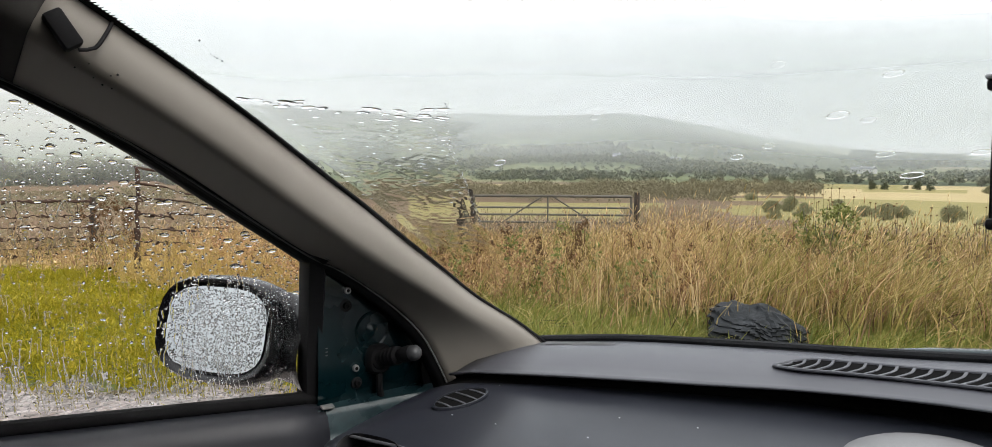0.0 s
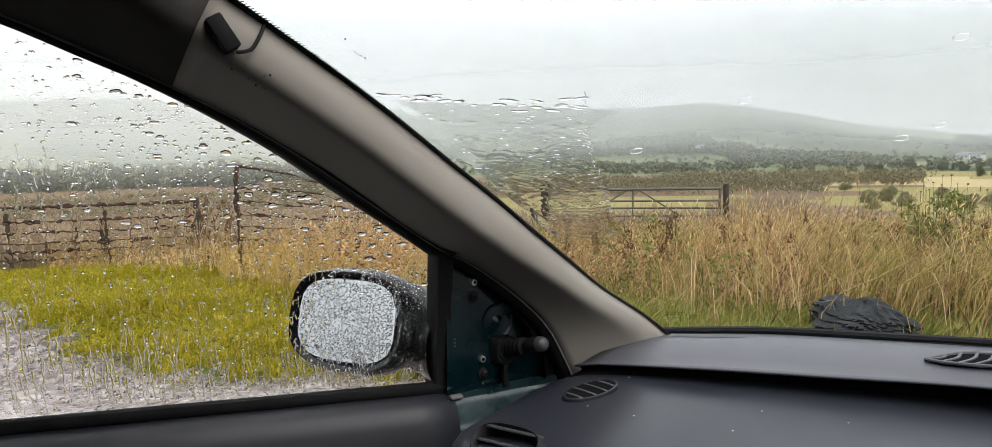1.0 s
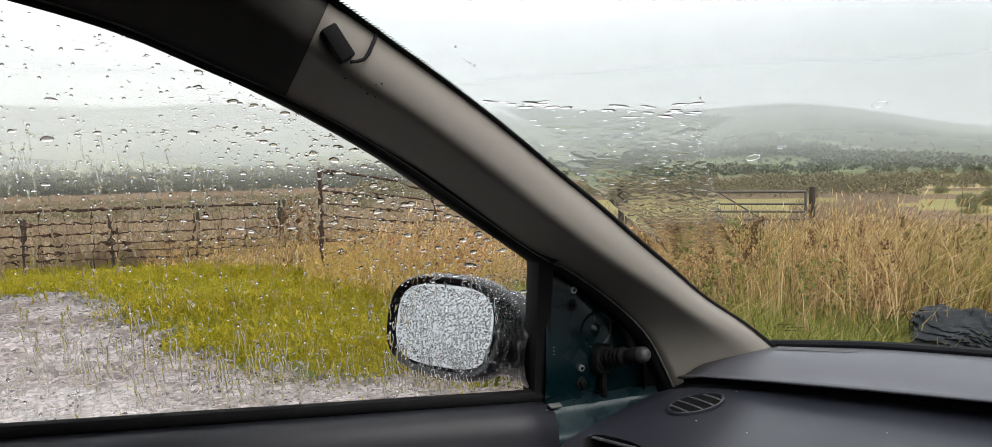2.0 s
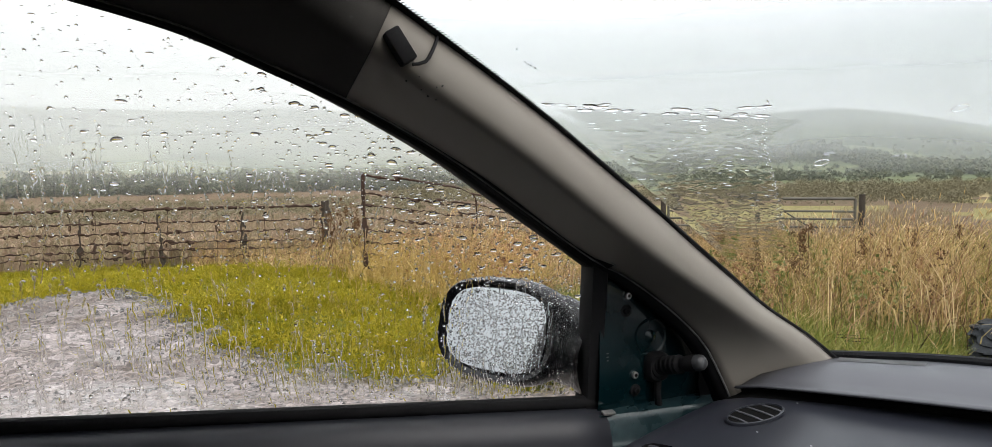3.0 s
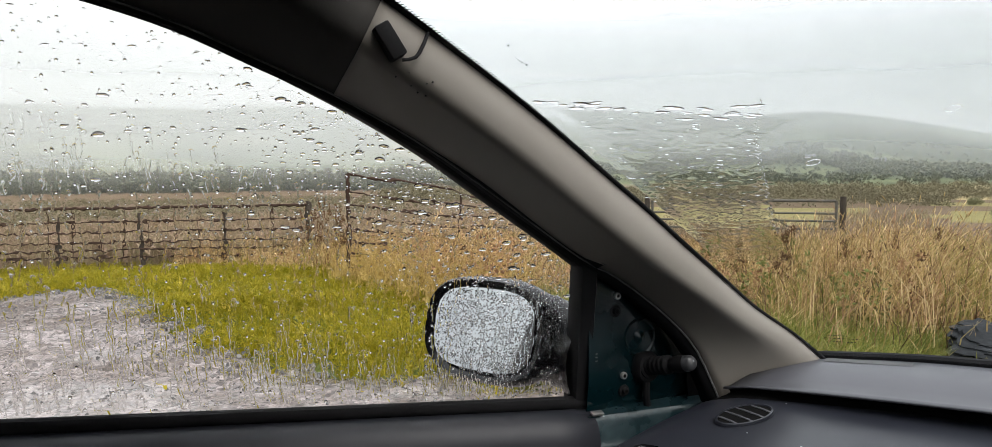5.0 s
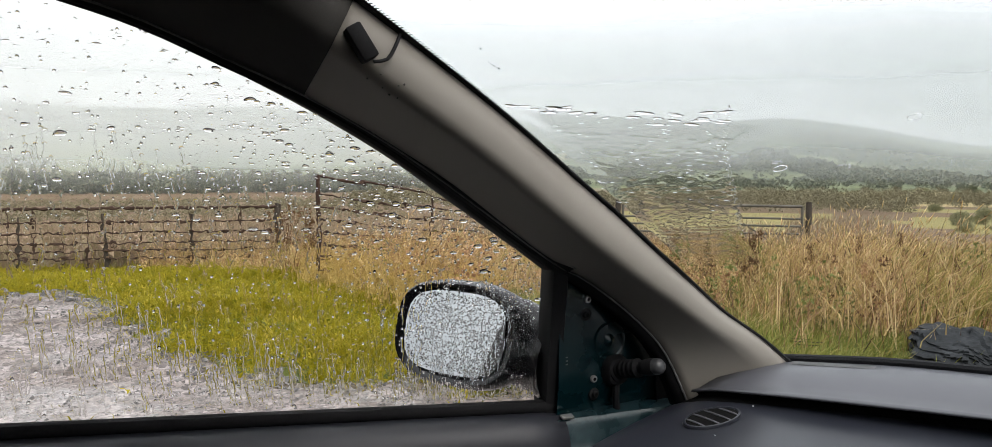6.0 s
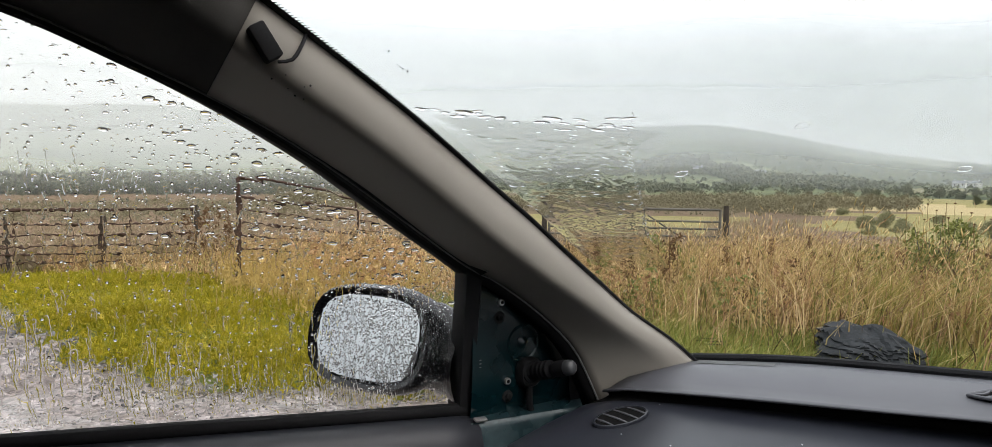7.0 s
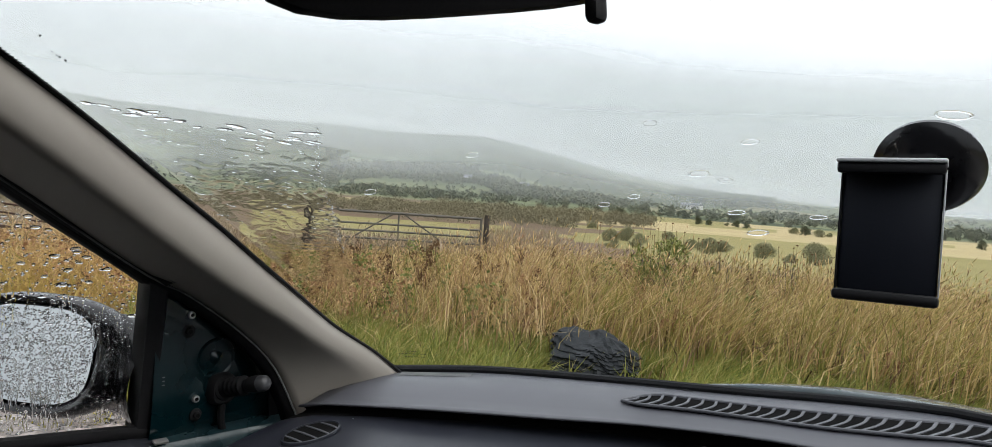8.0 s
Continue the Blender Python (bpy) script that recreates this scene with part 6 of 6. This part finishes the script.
# ---- rain on the glass ----
def drops(name, places, normals, ups, radii_, tall, flat, label, profile, sides=10, ring=False, sag=0.0):
    """Separate beads of water lying on a surface, each a closed lens."""
    P, N, U = (np.array(v, float) for v in (places, normals, ups))
    N /= np.linalg.norm(N, axis=1)[:, None]
    U -= N * (U * N).sum(1)[:, None]
    U /= np.linalg.norm(U, axis=1)[:, None]
    S = np.cross(U, N)
    R = np.array(radii_)
    K = np.array(tall)
    rng = np.random.default_rng(len(P))
    wob = 1 + (0.04 if ring else 0.16) * rng.normal(size=(len(P), sides))
    wob = (wob + np.roll(wob, 1, 1) + np.roll(wob, -1, 1)) / 3
    ang = np.arange(sides) * 2 * np.pi / sides
    rings = []
    for k, h in profile:
        x = np.cos(ang)[None, :] * wob * (R * k)[:, None]
        y = np.sin(ang)[None, :] * wob * (R * k * K)[:, None] - (R * K * h * sag)[:, None]
        z = (R * h * flat)[:, None] * np.ones(sides)[None, :]
        rings.append(P[:, None, :] + S[:, None, :] * x[..., None] + U[:, None, :] * y[..., None] + N[:, None, :] * z[..., None])
    co = np.concatenate(rings, axis=1).reshape(-1, 3)
    nr = len(profile)
    one = []
    for i in range(nr - 1):
        for j in range(sides):
            one.append((i * sides + j, i * sides + (j + 1) % sides, (i + 1) * sides + (j + 1) % sides, (i + 1) * sides + j))
    if ring:
        one += [((nr - 1) * sides + j, (nr - 1) * sides + (j + 1) % sides, (j + 1) % sides, j) for j in range(sides)]
    else:
        one.append(tuple(range(sides))[::-1])
        one.append(tuple((nr - 1) * sides + j for j in range(sides)))
    fs = []
    for k in range(len(P)):
        o = k * nr * sides
        fs += [tuple(o + v for v in f) for f in one]
    me = as_mesh(name, (co.tolist(), [], fs))
    ob = single(name, me, M_WATER, label, "raindrops", kind="stuff", sharp=0)
    ob.visible_shadow = False
    return ob


DOME = ((1.0, 0.0), (0.96, 0.28), (0.80, 0.60), (0.52, 0.86), (0.15, 0.99))
SAG = ((1.0, 0.0), (0.97, 0.30), (0.86, 0.62), (0.62, 0.90), (0.30, 1.02), (0.08, 1.04))
POOL = ((1.0, 0.0), (0.99, 0.07), (0.95, 0.12), (0.89, 0.10), (0.85, 0.04), (0.83, 0.0))
g = np.random.default_rng(77)
PL, NL, UL, RL, TL = [], [], [], [], []
top_y, top_z = TOP[::-1, 0], TOP[::-1, 1]
g_n = Vector((-1, 0.035, 0.12)).normalized()
FL = []
while len(PL) < 3900:
    y = g.uniform(-0.62, 0.30)
    zt = float(np.interp(y, top_y, top_z))
    z = g.uniform(sill_z(y), zt)
    v = (z - sill_z(y)) / (zt - sill_z(y))
    # fine beads crowd the upper front of the pane; lower down they have run together
    if g.random() > float(np.interp(v, [0, 0.3, 0.45, 0.6, 0.75, 1.0], [0.55, 0.52, 0.48, 0.85, 1.0, 0.7])) * float(np.interp(y, [-0.6, -0.25, -0.05, 0.12], [0.25, 0.38, 0.70, 1.0])) * float(np.interp(z, [1.0, 1.10, 1.17], [0.6, 0.6, 1.0])):
        continue
    PL.append((glass_x(y, z) - 0.0022, y, z))
    NL.append(g_n)
    UL.append((0, 0, 1))
    RL.append((0.0005 + 0.0017 * g.random() ** 2.4) * (1.0 if v > 0.45 else 1.05))
    TL.append(g.uniform(0.6, 1.1))
    FL.append(TL[-1] * g.uniform(1.0, 1.3))
drops("raindrops", PL, NL, UL, RL, TL, np.array(FL), "clear fine raindrops on the side window", DOME, 10, sag=0.5)
PL, NL, UL, RL, TL, FL = [], [], [], [], [], []
while len(PL) < 300:
    y = 0.30 - 0.92 * g.random() ** 1.15
    zt = float(np.interp(y, top_y, top_z))
    v = 1.0 - 0.44 * g.random() ** 1.3
    z = sill_z(y) + (zt - sill_z(y)) * v - 0.006
    if g.random() > float(np.interp(z, [1.04, 1.12, 1.18], [0.05, 0.35, 1.0])) * float(np.interp(y, [-0.6, -0.25, -0.05, 0.12], [0.15, 0.35, 0.75, 1.0])):
        continue
    r = 0.0018 + 0.0052 * g.random() ** 2.6
    k = g.uniform(0.30, 0.52)
    PL.append((glass_x(y, z) - 0.0022, y, z))
    NL.append(g_n)
    UL.append((0, g.uniform(-0.12, 0.12), 1))
    RL.append(r)
    TL.append(k)
    FL.append(k * g.uniform(1.2, 1.5))
drops("raindrops", PL, NL, UL, RL, TL, np.array(FL), "large drops sagging on the side window", SAG, 18, sag=0.55)


def rain_runs(name, count, label, seed):
    """Wandering threads of water: a bead on top, often hooked aside, and a thin wet tail below it."""
    rs = random.Random(seed)
    co, fs = [], []
    for _ in range(count):
        y = rs.uniform(-0.62, 0.30)
        zt = float(np.interp(y, top_y, top_z))
        v = rs.random() ** 1.05 * 0.74
        z = sill_z(y) + (zt - sill_z(y)) * v
        r = rs.uniform(0.0006, 0.0014)
        n = rs.randint(4, 12) if v > 0.3 else rs.randint(7, 24)
        dy = rs.uniform(-0.0005, 0.0005)
        pts = []
        if rs.random() < 0.45:
            s = rs.choice((-1, 1)) * rs.uniform(0.002, 0.005)
            pts += [(y + s, z - 0.001, r * 0.8), (y + s * 0.5, z + 0.0008, r * 1.1)]
        for k in range(n):
            pts.append((y, z, r * (1.35 if k < 2 else 1.0) * (0.35 if k == n - 1 else 1) * rs.uniform(0.75, 1.2)))
            dy = 0.6 * dy + rs.uniform(-0.0006, 0.0006)
            y, z = y + dy, z - rs.uniform(0.0018, 0.0030)
        o = len(co)
        low = sill_z(y) + 0.003
        pts = [p for p in pts if p[1] > low]
        if len(pts) < 3:
            continue
        for i, (py, pz, pr) in enumerate(pts):
            q0, q1 = pts[max(0, i - 1)], pts[min(len(pts) - 1, i + 1)]
            ty, tz = q1[0] - q0[0], q1[1] - q0[1]
            ln = math.hypot(ty, tz) or 1.0
            ny, nz = -tz / ln, ty / ln
            x0 = glass_x(py, pz) - 0.0022
            for side, out in ((-1, 0), (-0.75, 0.20), (0, 0.32), (0.75, 0.20), (1, 0)):
                co.append((x0 - pr * out, py + ny * pr * side, pz + nz * pr * side))
        m = len(pts)
        for i in range(m - 1):
            for k in range(5):
                a, b = o + i * 5 + k, o + i * 5 + (k + 1) % 5
                fs.append((a, b, b + 5, a + 5))
        fs.append(tuple(o + k for k in range(5))[::-1])
        fs.append(tuple(o + (m - 1) * 5 + k for k in range(5)))
    bm = bm_of()
    vs = [bm.verts.new(p) for p in co]
    for f in fs:
        bm.faces.new([vs[k] for k in f])
    bmesh.ops.recalc_face_normals(bm, faces=bm.faces)
    ob = single(name, bm, M_WATER, label, "raindrops", kind="stuff", sharp=60)
    ob.visible_shadow = False


rain_runs("rain_runs", 1350, "thin wandering runs of rainwater down the side window", 5)

# door mirror glass
PL, NL, UL, RL, TL = [], [], [], [], []
for _ in range(3000):
    a, b = g.uniform(-0.099, 0.099), g.uniform(-0.064, 0.064)
    if (abs(a) / 0.103) ** 3.4 + (abs(b) / 0.068) ** 3.4 > 0.95:
        continue
    PL.append(tuple(m_c + n_m * 0.0045 + m_ex * a + m_ey * b))
    NL.append(tuple(n_m))
    UL.append(tuple(m_ey))
    RL.append(0.0007 + 0.0007 * g.random() ** 1.5)
    TL.append(g.uniform(0.8, 1.4))
drops("raindrops", PL, NL, UL, RL, TL, 0.45, "small raindrops covering the door mirror glass", DOME, 9, sag=0.2)


# windscreen
def screen_frame(s, u):
    p = Vector(screen_point(s, u))
    a = Vector(screen_point(min(1, s + 0.01), u)) - p
    b = Vector(screen_point(s, min(1, u + 0.01))) - p
    n = b.cross(a).normalized()
    return p, (n if n.y > 0 else -n), a.normalized()


PL, NL, UL, RL, TL = [], [], [], [], []
for _ in range(40):
    s, u = g.uniform(0.34, 0.74), 0.13 + 0.55 * g.random() ** 1.4
    if g.random() > math.exp(-((s - 0.53) / 0.10) ** 2) + 0.08:
        continue
    p, n, up = screen_frame(s, u)
    PL.append(tuple(p + n * 0.0042))
    NL.append(tuple(n))
    UL.append(tuple(up))
    RL.append(g.uniform(0.006, 0.0130))
    TL.append(g.uniform(0.36, 0.55))
drops("raindrops", PL, NL, UL, RL, TL, 0.9, "flat round raindrops splashed on the windscreen", POOL, 36, ring=True)


def unswept(s):
    """How far in from the pillar the wiper leaves the glass wet."""
    return float(np.interp(s, [0.1, 0.375, 0.525, 0.633, 0.75], [0.04, 0.075, 0.12, 0.17, 0.20]))


PL, NL, UL, RL, TL = [], [], [], [], []
while len(PL) < 120:
    u = g.uniform(0.008, 0.165)
    s = (0.615 - 0.37 * u) + g.normal(0, 0.006) - (0.0 if len(PL) < 34 else 0.19 * g.random())
    if u > unswept(s):
        continue
    p, n, up = screen_frame(s, u)
    side = n.cross(up)
    tilt = side - up * g.uniform(0.40, 0.85)
    PL.append(tuple(p + n * 0.0042))
    NL.append(tuple(n))
    UL.append(tuple(tilt))
    RL.append(g.uniform(0.0015, 0.0028) if len(PL) < 35 else g.uniform(0.0005, 0.0012))
    TL.append(g.uniform(2.6, 5.0) if len(PL) < 35 else g.uniform(1.5, 6.0))
drops("rain_smears", PL, NL, UL, RL, TL, 0.34, "rainwater pushed aside by the wiper near the pillar", DOME, 12)
PL, NL, UL, RL, TL = [], [], [], [], []
for k in range(90):
    s = 0.36 + 0.225 * k / 89
    p, n, up = screen_frame(s, unswept(s) + 0.0015 * math.sin(k * 1.3))
    q = Vector(screen_point(s + 0.02, unswept(s + 0.02))) - p
    PL.append(tuple(p + n * 0.0042))
    NL.append(tuple(n))
    UL.append(tuple(q))
    RL.append(g.uniform(0.0004, 0.0010))
    TL.append(g.uniform(1.0, 4.0))
drops("rain_runs", PL, NL, UL, RL, TL, 0.6, "line of water left where the wiper turns back", DOME, 10)


def film(name, place, na, nb, swell, label):
    """A thin uneven skin of water: place gives a point on the glass and its outward normal."""
    front, back = [], []
    for i in range(na):
        fr, br = [], []
        for j in range(nb):
            p, n = place(i / (na - 1), j / (nb - 1))
            edge_k = min(1.0, 8 * min(i / (na - 1), 1 - i / (na - 1), j / (nb - 1), 1 - j / (nb - 1)))
            br.append(p + n * 0.0024)
            fr.append(p + n * (0.0024 + max(0.00002, 0.0006 * edge_k + swell(p) * edge_k)))
        front.append(fr)
        back.append(br)
    co = [v for r in front for v in r] + [v for r in back for v in r]
    o = na * nb
    fs = []
    for i in range(na - 1):
        for j in range(nb - 1):
            a, b, c, d = i * nb + j, i * nb + j + 1, (i + 1) * nb + j + 1, (i + 1) * nb + j
            fs += [(a, b, c, d), (o + d, o + c, o + b, o + a)]
    rim = [i * nb for i in range(na)] + [(na - 1) * nb + j for j in range(1, nb)] + [i * nb + nb - 1 for i in range(na - 2, -1, -1)] + list(range(nb - 2, 0, -1))
    for a, b in zip(rim, rim[1:] + rim[:1]):
        fs.append((b, a, o + a, o + b))
    bm = bm_of()
    as_mesh_co = [bm.verts.new(v) for v in co]
    for f in fs:
        bm.faces.new([as_mesh_co[k] for k in f])
    bmesh.ops.recalc_face_normals(bm, faces=bm.faces)
    ob = single(name, bm, M_WATER, label, "rainwater", kind="stuff", sharp=50)
    ob.visible_shadow = False
    return ob


def side_place(a, b):
    y = -0.66 + 0.95 * a
    zt = float(np.interp(y, top_y, top_z))
    z = sill_z(y) + 0.004 + (zt - 0.015 - sill_z(y)) * 1.0 * b
    return Vector((glass_x(y, z), y, z)), g_n


def side_swell(p):
    low = max(0.0, min(1.0, (1.23 - p.z) / 0.10))
    runs = noise.noise(Vector((p.y * 95 + 2.0 * noise.noise(Vector((p.y * 25, p.z * 18, 1))), p.z * 9, 2)))
    fine_n = noise.noise(Vector((p.y * 170, p.z * 60, 7)))
    chop = noise.noise(Vector((p.y * 270 + 1.5 * noise.noise(Vector((p.y * 40, p.z * 30, 4))), p.z * 210, 11)))
    return (0.000070 * runs + 0.000030 * fine_n + 0.000058 * chop) * (0.10 + 0.90 * low) * (1.0 - 0.55 * max(0.0, min(1.0, (p.y - 0.05) / 0.12)))


film("rain_film", side_place, 460, 200, side_swell, "uneven skin of rainwater running down the side window")


def screen_place(a, b):
    s = 0.30 + 0.315 * a
    u = 0.010 + (unswept(s) - 0.010) * b
    p, n, _ = screen_frame(s - 0.37 * u * a, u)
    return p, n


def screen_swell(p):
    """Water dragged out of the wiper's reach: slanting ripples and lumps."""
    q = Vector((p.x * 75 + 60 * p.z, p.z * 210 - 60 * p.x, 3))
    lump = noise.noise(q + 1.2 * Vector((noise.noise(q * 0.5), noise.noise(q * 0.5 + Vector((7, 0, 0))), 0)))
    return 0.00013 * max(-0.3, lump) + 0.00004 * noise.noise(q * 2.1)


film("rain_film", screen_place, 230, 90, screen_swell, "rippled rainwater left beside the wiper's sweep")
